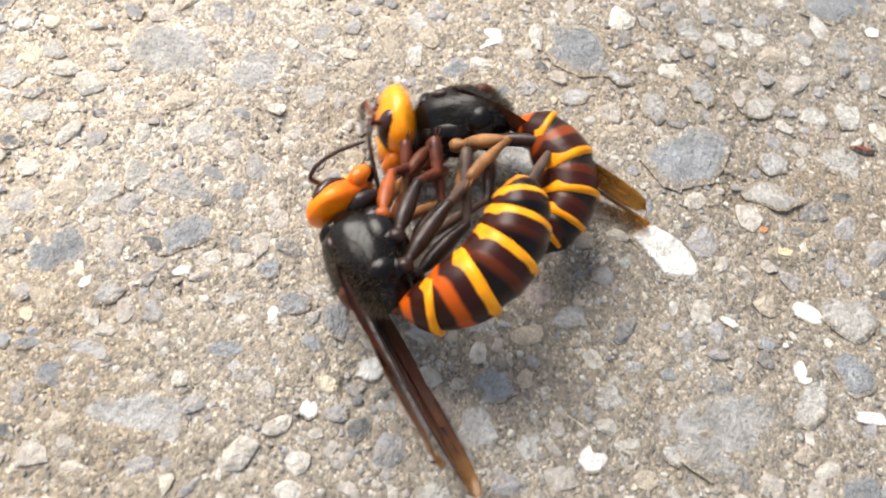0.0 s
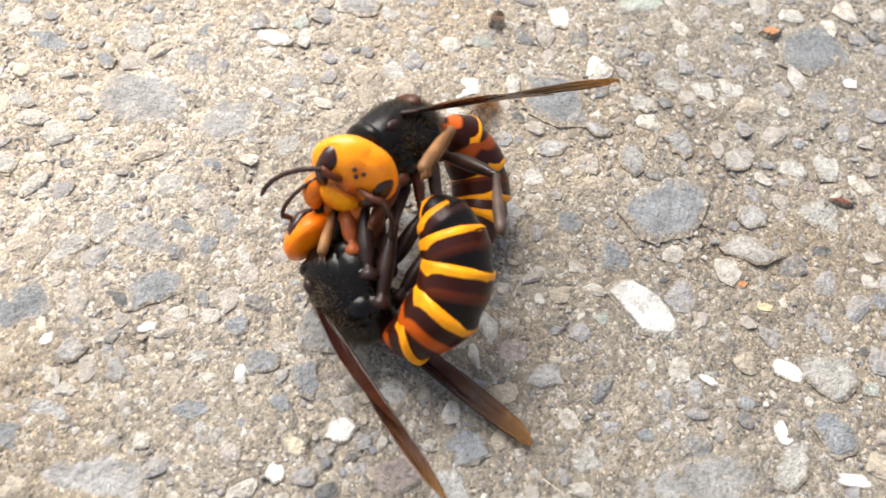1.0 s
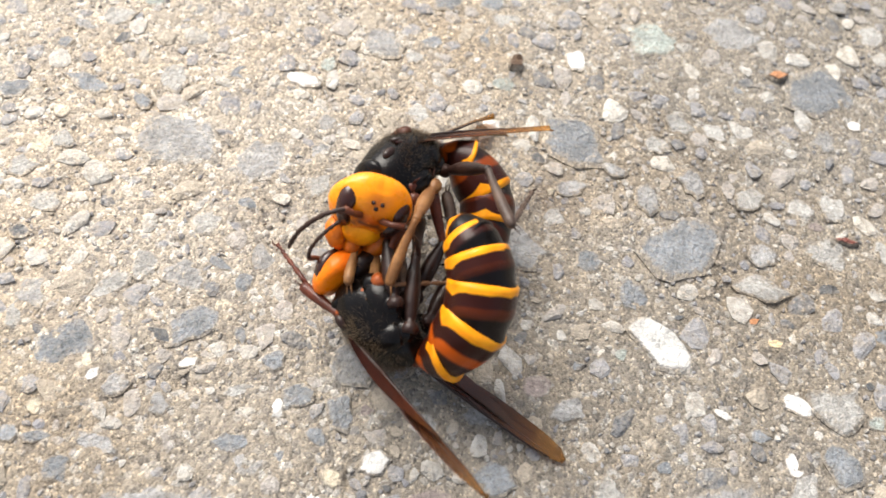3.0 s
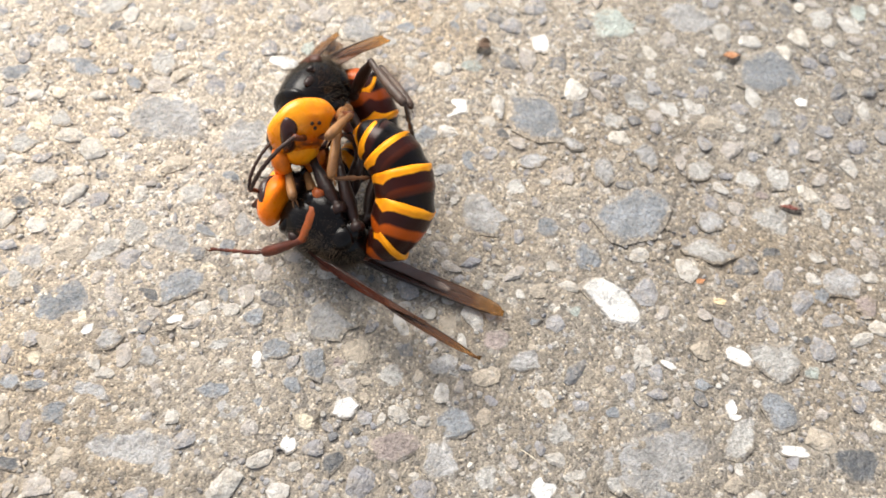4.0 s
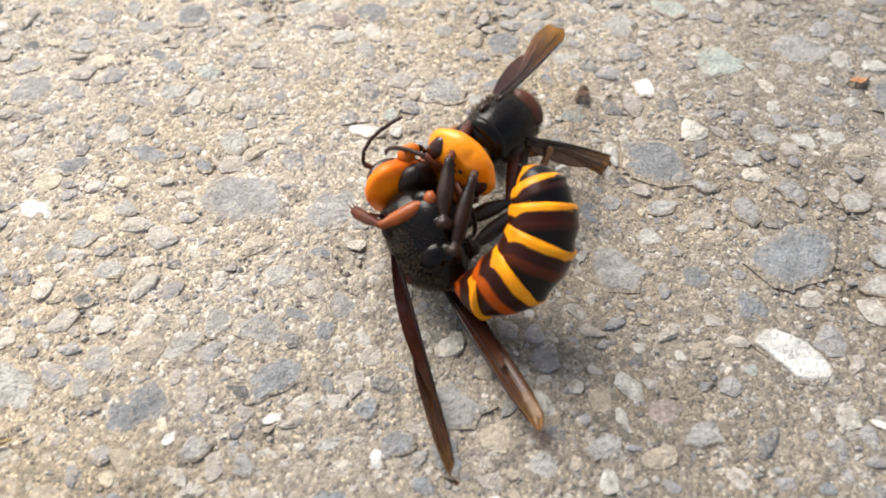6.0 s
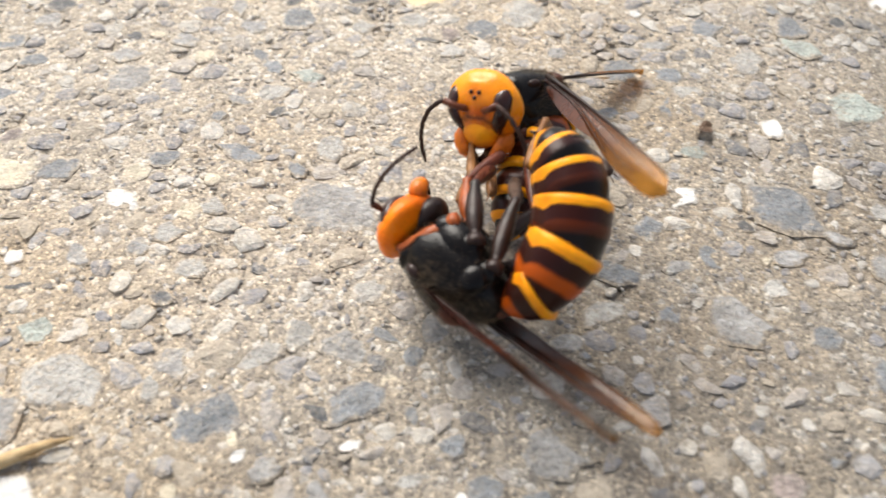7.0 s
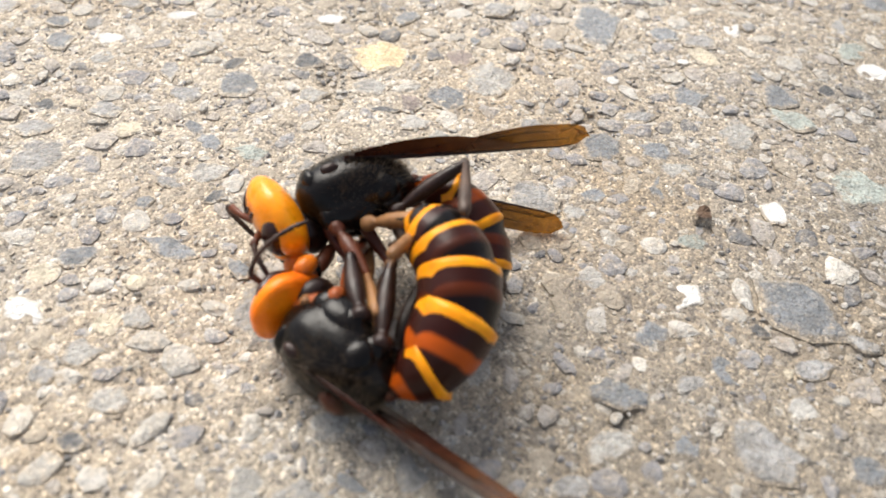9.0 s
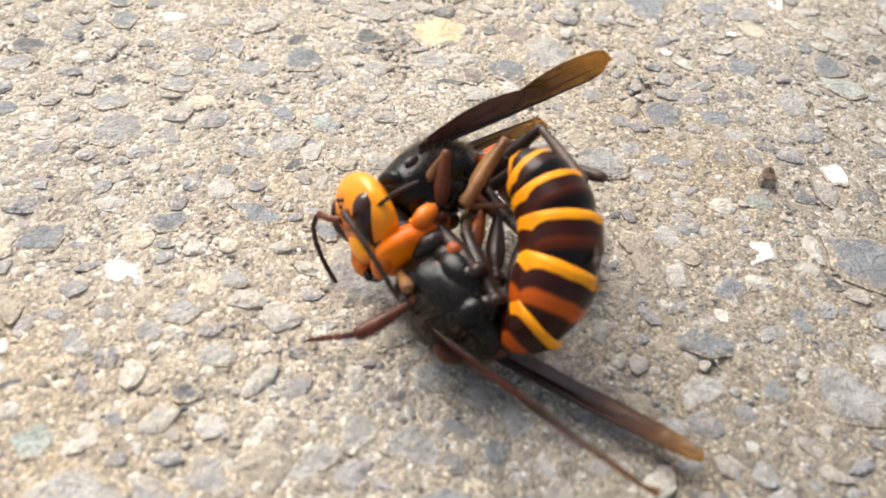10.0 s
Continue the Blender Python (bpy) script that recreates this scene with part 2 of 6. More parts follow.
FOOT = chitin("brown_tarsus_chitin", (0.13, 0.062, 0.030), (0.25, 0.13, 0.065), 0.55, 400, 0.0)
SHIN = chitin("tan_brown_shin_chitin", (0.12, 0.048, 0.016), (0.32, 0.155, 0.055), 0.45, 350, 0.1)
EMBER = chitin("reddish_orange_leg_chitin", (0.17, 0.034, 0.010), (0.36, 0.085, 0.016), 0.38, 350, 0.15)
DUSK = chitin("dusky_brown_shin_chitin", (0.035, 0.022, 0.017), (0.11, 0.070, 0.050), 0.45, 350, 0.1)
MAROON = chitin("dark_red_leg_chitin", (0.035, 0.010, 0.007), (0.13, 0.030, 0.012), 0.36, 350, 0.15)
JAW = chitin("red_orange_jaw_chitin", (0.52, 0.10, 0.005), (0.78, 0.21, 0.007), 0.35, 260, 0.2)
ANTENNA = chitin("dark_antenna_chitin", (0.022, 0.012, 0.010), (0.06, 0.03, 0.02), 0.5, 600, 0.0)
HAIR = chitin("brown_body_hair", (0.06, 0.042, 0.025), (0.17, 0.115, 0.065), 0.6, 300, 0.0)
BANDED = banded_material()
# the upper's amber has its lit look painted in; the lower's, folded double, is darker
AMBER_WING = wing_material("smoky_amber_wing", [(0.0, (0.036, 0.010, 0.007)), (0.35, (0.085, 0.026, 0.010)), (0.62, (0.15, 0.058, 0.016)), (0.85, (0.30, 0.145, 0.036)), (1.0, (0.58, 0.33, 0.08))], [(0.0, 0.03), (0.40, 0.10), (0.70, 0.36), (1.0, 0.66)], (0.86, 0.60, 0.25))
DARK_WING = wing_material("dark_smoky_wing", [(0.0, (0.022, 0.007, 0.006)), (0.5, (0.050, 0.016, 0.010)), (0.8, (0.10, 0.042, 0.016)), (1.0, (0.30, 0.17, 0.055))], [(0.0, 0.02), (0.55, 0.12), (0.8, 0.32), (1.0, 0.6)], (0.78, 0.54, 0.27))

# ---- building helpers ----
def part(name, bm, material, parent=None, label=""):
    """Links a bmesh as one mesh object under a thing or a part."""
    mesh = bpy.data.meshes.new(name)
    bm.to_mesh(mesh)
    bm.free()
    mesh.materials.append(material)
    ob = new(name, mesh)
    ob.parent = parent
    return tagged(ob, label)


def smooth(bm):
    for f in bm.faces:
        f.smooth = True
    return bm


def loft(rings, n=20, bm=None, values=None):
    """A closed skin over rings of (x, y, z, half width, half height) in millimetres, across the x axis. values: float layers, a number for each ring."""
    bm = bm or bmesh.new()
    layers = {key: bm.verts.layers.float.new(key) for key in (values or {})}
    loops = []
    for k, (x, y, z, a, b) in enumerate(rings):
        loop = []
        for j in range(n):
            w = 2 * math.pi * j / n
            v = bm.verts.new((x * MM, (y + a * math.cos(w)) * MM, (z + b * math.sin(w)) * MM))
            for key, layer in layers.items():
                v[layer] = values[key][k]
            loop.append(v)
        loops.append(loop)
    for p, q in zip(loops, loops[1:]):
        for j in range(n):
            bm.faces.new((p[j], q[j], q[(j + 1) % n], p[(j + 1) % n]))
    for loop, turn in ((loops[0], 1), (loops[-1], -1)):
        bm.faces.new(loop[::turn])
    bmesh.ops.recalc_face_normals(bm, faces=bm.faces)
    return smooth(bm)


def ball(center, half, n=24, turn=None, bm=None, warp=None):
    """An ellipsoid in millimetres; warp reshapes its unit points."""
    bm = bm or bmesh.new()
    made = bmesh.ops.create_uvsphere(bm, u_segments=n, v_segments=max(8, n * 2 // 3), radius=1.0)["verts"]
    turn = turn or Matrix.Identity(3)
    for v in made:
        p = Vector(v.co)
        if warp:
            p = Vector(warp(*p))
        v.co = (Vector(center) + turn @ Vector((p.x * half[0], p.y * half[1], p.z * half[2]))) * MM
    bmesh.ops.recalc_face_normals(bm, faces=bm.faces)
    return smooth(bm)


def tube(points, radii, n=8, bm=None):
    """A round tapering tube through points, in millimetres."""
    bm = bm or bmesh.new()
    pts = [Vector(p) for p in points]
    loops, side = [], None
    for k, p in enumerate(pts):
        ahead = (pts[min(k + 1, len(pts) - 1)] - pts[max(k - 1, 0)]).normalized()
        side = (side or ahead.orthogonal()).copy()
        side = (side - ahead * side.dot(ahead)).normalized()
        up = ahead.cross(side)
        loops.append([bm.verts.new((p + radii[k] * (math.cos(w) * side + math.sin(w) * up)) * MM) for w in (2 * math.pi * j / n for j in range(n))])
    for p, q in zip(loops, loops[1:]):
        for j in range(n):
            bm.faces.new((p[j], p[(j + 1) % n], q[(j + 1) % n], q[j]))
    bm.faces.new(loops[0][::-1])
    bm.faces.new(loops[-1])
    return smooth(bm)


def lattice(seed, x, y, cell):
    """Smooth value noise, 0 to 1, on arrays of x and y."""
    table = np.random.RandomState(seed).rand(256, 256)
    u, v = x / cell, y / cell
    i, j = np.floor(u).astype(int), np.floor(v).astype(int)
    fu, fv = u - i, v - j
    fu, fv = fu * fu * (3 - 2 * fu), fv * fv * (3 - 2 * fv)
    i, j = i % 255, j % 255
    a, b, c, d = table[i, j], table[i + 1, j], table[i, j + 1], table[i + 1, j + 1]
    return (a * (1 - fu) + b * fu) * (1 - fv) + (c * (1 - fu) + d * fu) * fv


# ---- the ground: one sheet, finest under the hornets, out to the horizon ----
def axis(low, high, step):
    fine = list(np.arange(low, high + step / 2, step))
    far, reach = [], step
    while reach < 400000:
        reach *= 1.5
        far.append(reach)
    return np.array([low - f for f in reversed(far)] + fine + [high + f for f in far])


gx, gy = np.meshgrid(axis(-125.0, 115.0, 0.5), axis(-10.0, 172.0, 0.5), indexing="ij")
near = np.clip(1 - np.maximum(np.maximum(-125 - gx, gx - 115), np.maximum(-10 - gy, gy - 172)) / 60, 0, 1)
gz = -0.34 + near * (0.45 * (lattice(1, gx, gy, 9.0) - 0.5) + 0.42 * (lattice(2, gx, gy, 2.6) - 0.5) + 0.30 * (lattice(3, gx, gy, 1.1) - 0.5))
pits = lattice(4, gx, gy, 3.4) * lattice(5, gx, gy, 7.0)
gz -= near * 0.7 * np.clip((pits - 0.5) * 3, 0, 1)
rows, cols = gx.shape
ground_mesh = bpy.data.meshes.new("ground")
index = np.arange(rows * cols).reshape(rows, cols)
quads = np.stack([index[:-1, :-1], index[1:, :-1], index[1:, 1:], index[:-1, 1:]], -1).reshape(-1, 4)
ground_mesh.from_pydata((np.stack([gx, gy, gz], -1).reshape(-1, 3) * MM).tolist(), [], quads.tolist())
ground_mesh.polygons.foreach_set("use_smooth", [True] * len(ground_mesh.polygons))
ground_mesh.materials.append(cement_material())
ground = tagged(new("ground", ground_mesh), "worn sandy concrete with exposed gravel", "ground", kind="structure")


# ---- the hornets ----
def hairs(bm, rnd, roots, low, high, thick=0.03):
    """Fine bristles from (point, outward direction) pairs, in millimetres."""
    for p, d in roots:
        q = p + (d + Vector([rnd.uniform(-0.5, 0.5) for _ in range(3)])) * rnd.uniform(low, high)
        side = d.orthogonal().normalized() * thick
        up = d.cross(side)
        base = [bm.verts.new((p + w) * MM) for w in (side, up * 0.9 - side * 0.5, -up * 0.9 - side * 0.5)]
        end = bm.verts.new(q * MM)
        for k in range(3):
            bm.faces.new((base[k], base[(k + 1) % 3], end))
    return bm


CURL = (1.3, 1.15, 1.0, 0.8, 0.7)  # how the curl is shared out between the joints of the abdomen
NECK, WAIST, SHOULDER = (5.6, 0.0, 0.3), (-6.0, 0.0, -0.8), (0.6, 3.2, 2.7)
COXA = {"front": (3.4, 2.0, -3.9), "middle": (0.2, 2.4, -4.4), "hind": (-3.0, 2.1, -3.9)}
BONES = {"front": (6.2, 6.2, 8.0), "middle": (7.2, 8.0, 10.0), "hind": (8.4, 9.0, 11.0)}

def girth(s, length):
    """The half width of an abdomen of that length, at s millimetres from the waist."""
    return float(np.interp(s * 20.2 / length, (0, 0.8, 2.2, 4.2, 7, 10, 13, 15.5, 17.8, 19.3, 20.2), (0.7, 1.3, 2.8, 3.9, 4.45, 4.55, 4.45, 4.1, 3.3, 2.0, 0.3)))


def build_abdomen(root, stout, narrow, segments):
    """Plates that slide into one another like a telescope: the front of each one lies hidden in the one before it."""
    abdomen = part("abdomen", ball((-0.2, 0, 0), (0.9, 0.8, 0.8), 12), RUST, root)
    start, whole = 0.0, sum(segments)
    for k, length in enumerate(segments):
        steps, tuck = 19, (1.9 if k else 0.0)
        rings, band = [], []
        for j in range(steps):
            s = start - tuck + (length * (1.05 if k < 5 else 1.0) + tuck) * j / (steps - 1)
            u = (s - start) / length
            r = stout * girth(s, whole) * (1.0 + 0.035 * max(0.0, u) * (k < 5)) * (1 - 0.15 * min(1.0, max(0.0, 0.30 - u) / 0.45) * (k > 0))
            r *= 1 - 0.14 * (j == steps - 1) * (k < 5)
            rings.append((-(s - start), 0, -0.10 * r, r, r * 0.93))
            band.append(u)
        tint = (0.95, 0.85 if stout > 0.85 else 0.35, 0.12, 0.05, 0.0, 0.0)[k]
        gold = (0.80, 0.75, 0.74, 0.72, 0.66, 0.36)[k] + narrow * (3 if k == 5 else 1)
        values = {"band": band, "tint": [tint] * steps, "gold": [gold] * steps}
        label = ("reddish brown first plate edged with yellow", "dark plate with orange and yellow bands", "", "", "", "yellow tip of the abdomen")[k]
        bm = loft(rings, 32, values=values)
        layer = bm.verts.layers.float["band"]
        for v in bm.verts:
            # the yellow hem widens into a lobe low on each side and dips at the middle of the back
            wide = max(0.3, stout * girth(start - v.co.x / MM, whole))
            low, aside = -v.co.z / MM / wide, abs(v.co.y) / MM / wide
            v[layer] += 0.17 * float(np.clip((low - 0.25) * 8, 0, 1)) - 0.10 * float(np.clip((low - 0.45) * 3, 0, 1)) - 0.05 * max(0.0, -low)
            v[layer] += 0.05 * math.exp(-((aside - 0.25) / 0.16) ** 2) * (low < 0)
        part("abdomen_plate", bm, BANDED, abdomen, label)
        start += length
    part("stinger", tube([(-2.0, 0, 0), (-3.2, 0, -0.25)], (0.28, 0.04), 6), BLACK, abdomen)
    return abdomen


def head_shape(a, b, c):
    """A broad hornet head from a unit ball: flat behind, swollen cheeks, narrowing to the jaws, a shallow furrow on the crown."""
    low = max(0.0, -c)
    x = a * (1.0 if a > 0 else 0.66) * (1 - 0.14 * low)
    y = b * (1 - 0.27 * low) * (1 + 0.07 * max(0.0, c))
    x += 0.10 * math.exp(-((abs(b) - 0.75) / 0.2) ** 2 - ((c - 0.35) / 0.45) ** 2) * (a < 0.3)
    if a > 0:
        x -= 0.05 * (1 - abs(b)) * a
        x -= 0.10 * math.exp(-((abs(b) - 0.26) / 0.13) ** 2 - ((c - 0.08) / 0.14) ** 2)
        x -= 0.05 * math.exp(-(b / 0.05) ** 2) * max(0.0, c)
        x -= 0.07 * math.exp(-((abs(b) - 0.5) / 0.12) ** 2 - ((c + 0.45) / 0.3) ** 2)
    return x, y, c * (1 - 0.05 * abs(b)) - 0.04 * math.exp(-(b / 0.25) ** 2) * (c > 0.8)


def face_point(b, c, lift=0.0):
    """A place on the head at the unit height c and the unit sideways b, lifted off it, in millimetres."""
    a = math.sqrt(max(0.0, 1 - b * b - c * c))
    x, y, z = head_shape(a, b, c)
    return Vector((2.5 + 2.9 * x + lift * 0.85, 4.7 * y + lift * 0.5 * (b > 0) - lift * 0.5 * (b < 0), -0.3 + 4.8 * z))


def eye_shape(s):
    """A kidney-shaped bulge from the level of the simple eyes to the jaws, notched towards the antenna."""
    bm, rings, n = bmesh.new(), [], 32
    for r, lift in ((0.02, 0.62), (0.3, 0.60), (0.55, 0.52), (0.75, 0.40), (0.9, 0.22), (1.0, 0.0), (1.05, -0.35)):
        ring = []
        for k in range(n):
            w = 2 * math.pi * k / n
            b, c = math.cos(w), math.sin(w)
            inner = 0.11 * math.exp(-((c - 0.15) / 0.42) ** 2) * (b < 0) * abs(b)
            wide = 0.22 * (1.0 + 0.22 * c)
            ring.append(bm.verts.new(face_point(s * (0.60 + 0.05 * c * r + r * (b * wide + inner)), 0.06 + 0.56 * c * r, lift) * MM))
        rings.append(ring)
    for p, q in zip(rings, rings[1:]):
        for k in range(n):
            bm.faces.new((p[k], q[k], q[(k + 1) % n], p[(k + 1) % n]))
    bm.faces.new(rings[0])
    bm.faces.new(rings[-1][::-1])
    bmesh.ops.recalc_face_normals(bm, faces=bm.faces)
    return smooth(bm)


def head_marks(bm):
    """Deep orange round the antenna sockets, the cheeks' lower part and the simple eyes, the cheeks also carrying
    painted shade; black seams round the clypeus.
    """
    mark, line = bm.verts.layers.float.new("mark"), bm.verts.layers.float.new("line")
    for v in bm.verts:
        x, y, z = v.co / MM
        face = float(np.clip((x - 2.6) / 1.2, 0, 1))
        v[mark] = min(1.0, 1.0 * face * math.exp(-(y / 2.7) ** 2 - ((z + 0.1) / 1.4) ** 2) + 0.6 * face * math.exp(-(y / 1.1) ** 2 - ((z - 2.35) / 0.8) ** 2)
                      + 0.5 * float(np.clip((-0.6 - z) / 3.0, 0, 1)) + 0.35 * float(np.clip((0.9 - x) / 1.2, 0, 1)))
        ring = math.hypot(y / 2.45, (z + 2.5) / 2.0)
        v[line] = 0.9 * face * math.exp(-((ring - 1.06) / 0.13) ** 2) + 0.9 * face * math.exp(-((abs(y) - 1.15) / 0.38) ** 2 - ((z - 0.25) / 0.38) ** 2) + 0.8 * float(np.clip((-0.3 - x) / 0.8, 0, 1)) + 0.8 * float(np.clip((-4.2 - z) / 0.5, 0, 1))
    return bm


def clypeus_marks(bm):
    mark = bm.verts.layers.float.new("mark")
    for v in bm.verts:
        x, y, z = v.co / MM
        v[mark] = float(np.clip((-3.2 - z) / 0.9, 0, 1)) * 0.9
    return bm


def build_head(root, size, skin):
    head = part("head", head_marks(ball((2.5, 0, -0.3), (2.9, 4.7, 4.8), 56, warp=head_shape)), skin, root, "large orange head with broad cheeks")
    plate = ball((4.2, 0, -2.3), (1.1, 2.2, 1.95), 24, warp=lambda a, b, c: (a - 0.12 * (abs(b) > 0.55) * a, b * (1 - 0.12 * c), c - 0.10 * (c < -0.7) * (1 - b * b)))
    part("clypeus", clypeus_marks(plate), CLYPEUS, head)
    part("throat", ball((1.0, 0, -2.6), (2.0, 3.3, 2.9), 18), LEG, head, "dark underside of the head")
    part("frons", ball((4.65, 0, -0.2), (0.6, 0.75, 0.85), 16), JAW, head)
    for s in (1, -1):
        part("eye", eye_shape(s), EYE, head, "dark brown kidney-shaped eye")
        jaw = tube([(3.0, s * 2.6, -2.8), (3.5, s * 2.7, -3.5), (3.9, s * 2.5, -4.2), (4.2, s * 2.0, -4.9), (4.3, s * 1.3, -5.4)], (0.9, 1.15, 1.15, 0.95, 0.6), 14)
        part("mandible", jaw, JAW, head)
        tooth = tube([(4.2, s * 1.6, -5.2), (4.4, s * 0.8, -5.8), (4.4, s * 0.0, -6.1)], (0.72, 0.5, 0.12), 8)
        part("mandible_tooth", tooth, BLACK, head, "black mandible tip")
        part("scape", tube([(4.8, s * 1.1, 0.3), (5.1, s * 1.3, 0.5), (5.7, s * 2.2, 0.9), (6.1, s * 3.4, 1.5)], (0.28, 0.42, 0.34, 0.42), 10), RUST, head)
        bead = [(6.1, 3.4, 1.5), (6.3, 4.0, 1.3), (6.5, 5.2, 0.4), (6.5, 6.2, -1.2), (6.3, 6.8, -3.0), (6.0, 7.0, -4.8), (5.7, 6.9, -6.4)]
        ends = [Vector(p) for p in bead]
        pts, radii = [], []
        for k in range(37):
            f = k / 36 * 6
            i = min(5, int(f))
            p = ends[i].lerp(ends[i + 1], f - i)
            pts.append((p.x, s * p.y, p.z))
            radii.append((0.23, 0.29, 0.27)[k % 3] * (1 - 0.35 * max(0, k - 32) / 4))
        part("antenna", tube(pts, radii, 8), ANTENNA, head, "dark jointed antenna")
    for y, z in ((0, 1.75), (0.5, 2.35), (-0.5, 2.35)):
        part("ocellus", ball((4.95 if not y else 4.78, y, z), (0.24, 0.26, 0.26), 10), EYE, head)
    for ob in (head, *head.children):
        ob.data.transform(Matrix.Scale(size, 4))
    return head


def wing_outline(u, broad):
    """Leading and trailing edge of the folded wing, u from root to tip: a narrow stalk, widest near the rounded tip where it is broad, else pointed."""
    w = float(np.clip((u - 0.18) / (0.60 if broad else 0.45), 0, 1))
    blunt = 0.13 if broad else 0.28
    tip = math.sqrt(max(0.0, 1 - (max(0.0, u - 1 + blunt) / blunt) ** 2.4))
    lead = 0.35 + 0.22 * math.sin(math.pi * u)
    trail = -(0.35 + (2.4 if broad else 1.75) * w * w * (3 - 2 * w))
    middle = (lead + trail) / 2 + 0.35 * (1 - tip)
    return middle + (lead - middle) * tip, middle + (trail - middle) * tip


def build_wing(root, s, skin, broad):
    """A forewing folded lengthwise, with its hindwing below, lying along -x from the shoulder."""
    bm = bmesh.new()
    n, top, low = 26, [], []
    for k in range(n + 1):
        u = k / n
        lead, trail = wing_outline(u, broad)
        row_t, row_l = [], []
        for j in range(9):
            w = j / 8
            y = lead + (trail - lead) * w
            z = 0.45 * math.sin(w * 9 + u * 4) * 0.22 - 0.9 * w * w * (0.4 + 0.6 * u) - 0.9 * u * u
            p = Vector((-27.0 * u, s * y * -1, z)) * MM
            row_t.append(bm.verts.new(p + Vector((0, 0, 0.035 * MM))))
            row_l.append(bm.verts.new(p - Vector((0, 0, 0.035 * MM))))
        top.append(row_t), low.append(row_l)
    for k in range(n):
        for j in range(8):
            bm.faces.new((top[k][j], top[k][j + 1], top[k + 1][j + 1], top[k + 1][j]))
            bm.faces.new((low[k][j + 1], low[k][j], low[k + 1][j], low[k + 1][j + 1]))
        for j in (0, 8):
            bm.faces.new((top[k][j], top[k + 1][j], low[k + 1][j], low[k][j]))
    bmesh.ops.recalc_face_normals(bm, faces=bm.faces)
    wing = part("wing", smooth(bm), skin, root, "smoky brown folded wing with an amber tip")
    def place(u, w):
        lead, trail = wing_outline(u, broad)
        return (-27.0 * u, s * -(lead + (trail - lead) * w), 0.45 * math.sin(w * 9 + u * 4) * 0.22 - 0.9 * w * w * (0.4 + 0.6 * u) - 0.9 * u * u)
    rim = [place(u / 16, 0.03) for u in range(0, 16)]
    part("vein", tube(rim, [0.32 - 0.017 * k for k in range(16)], 8), LEG, wing, "thick dark leading edge")
    for w0, w1, far in ((0.22, 0.33, 0.90), (0.48, 0.70, 0.80), (0.75, 0.86, 0.62)):
        line = [place(u / 12 * far + 0.02, w0 + (w1 - w0) * u / 12) for u in range(13)]
        part("vein", tube(line, [0.12 - 0.006 * k for k in range(13)], 6), LEG, wing)
    hind = bmesh.new()
    up, dn = [], []
    for k in range(13):
        u = k / 12
        for rows_, off in ((up, 0.03), (dn, -0.03)):
            rows_.append([hind.verts.new(Vector((-1.0 - 18.0 * u, s * (0.1 + w * 1.9 * math.sin(math.pi * (0.12 + 0.8 * u))), -0.30 - 0.35 * w - 0.85 * u * u + off)) * MM) for w in (0, 0.33, 0.66, 1)])
    for k in range(12):
        for j in range(3):
            hind.faces.new((up[k][j], up[k][j + 1], up[k + 1][j + 1], up[k + 1][j]))
            hind.faces.new((dn[k][j + 1], dn[k][j], dn[k + 1][j], dn[k + 1][j + 1]))
    bmesh.ops.recalc_face_normals(hind, faces=hind.faces)
    part("hindwing", smooth(hind), skin, wing)
    return wing


def bristles(rnd, length, radius, count):
    out = []
    for _ in range(count):
        w, x = rnd.uniform(0, 2 * math.pi), rnd.uniform(0.05, 0.97) * length
        d = Vector((0.5, math.cos(w), math.sin(w))).normalized()
        out.append((Vector((x, math.cos(w) * radius, math.sin(w) * radius)), d))
    return out


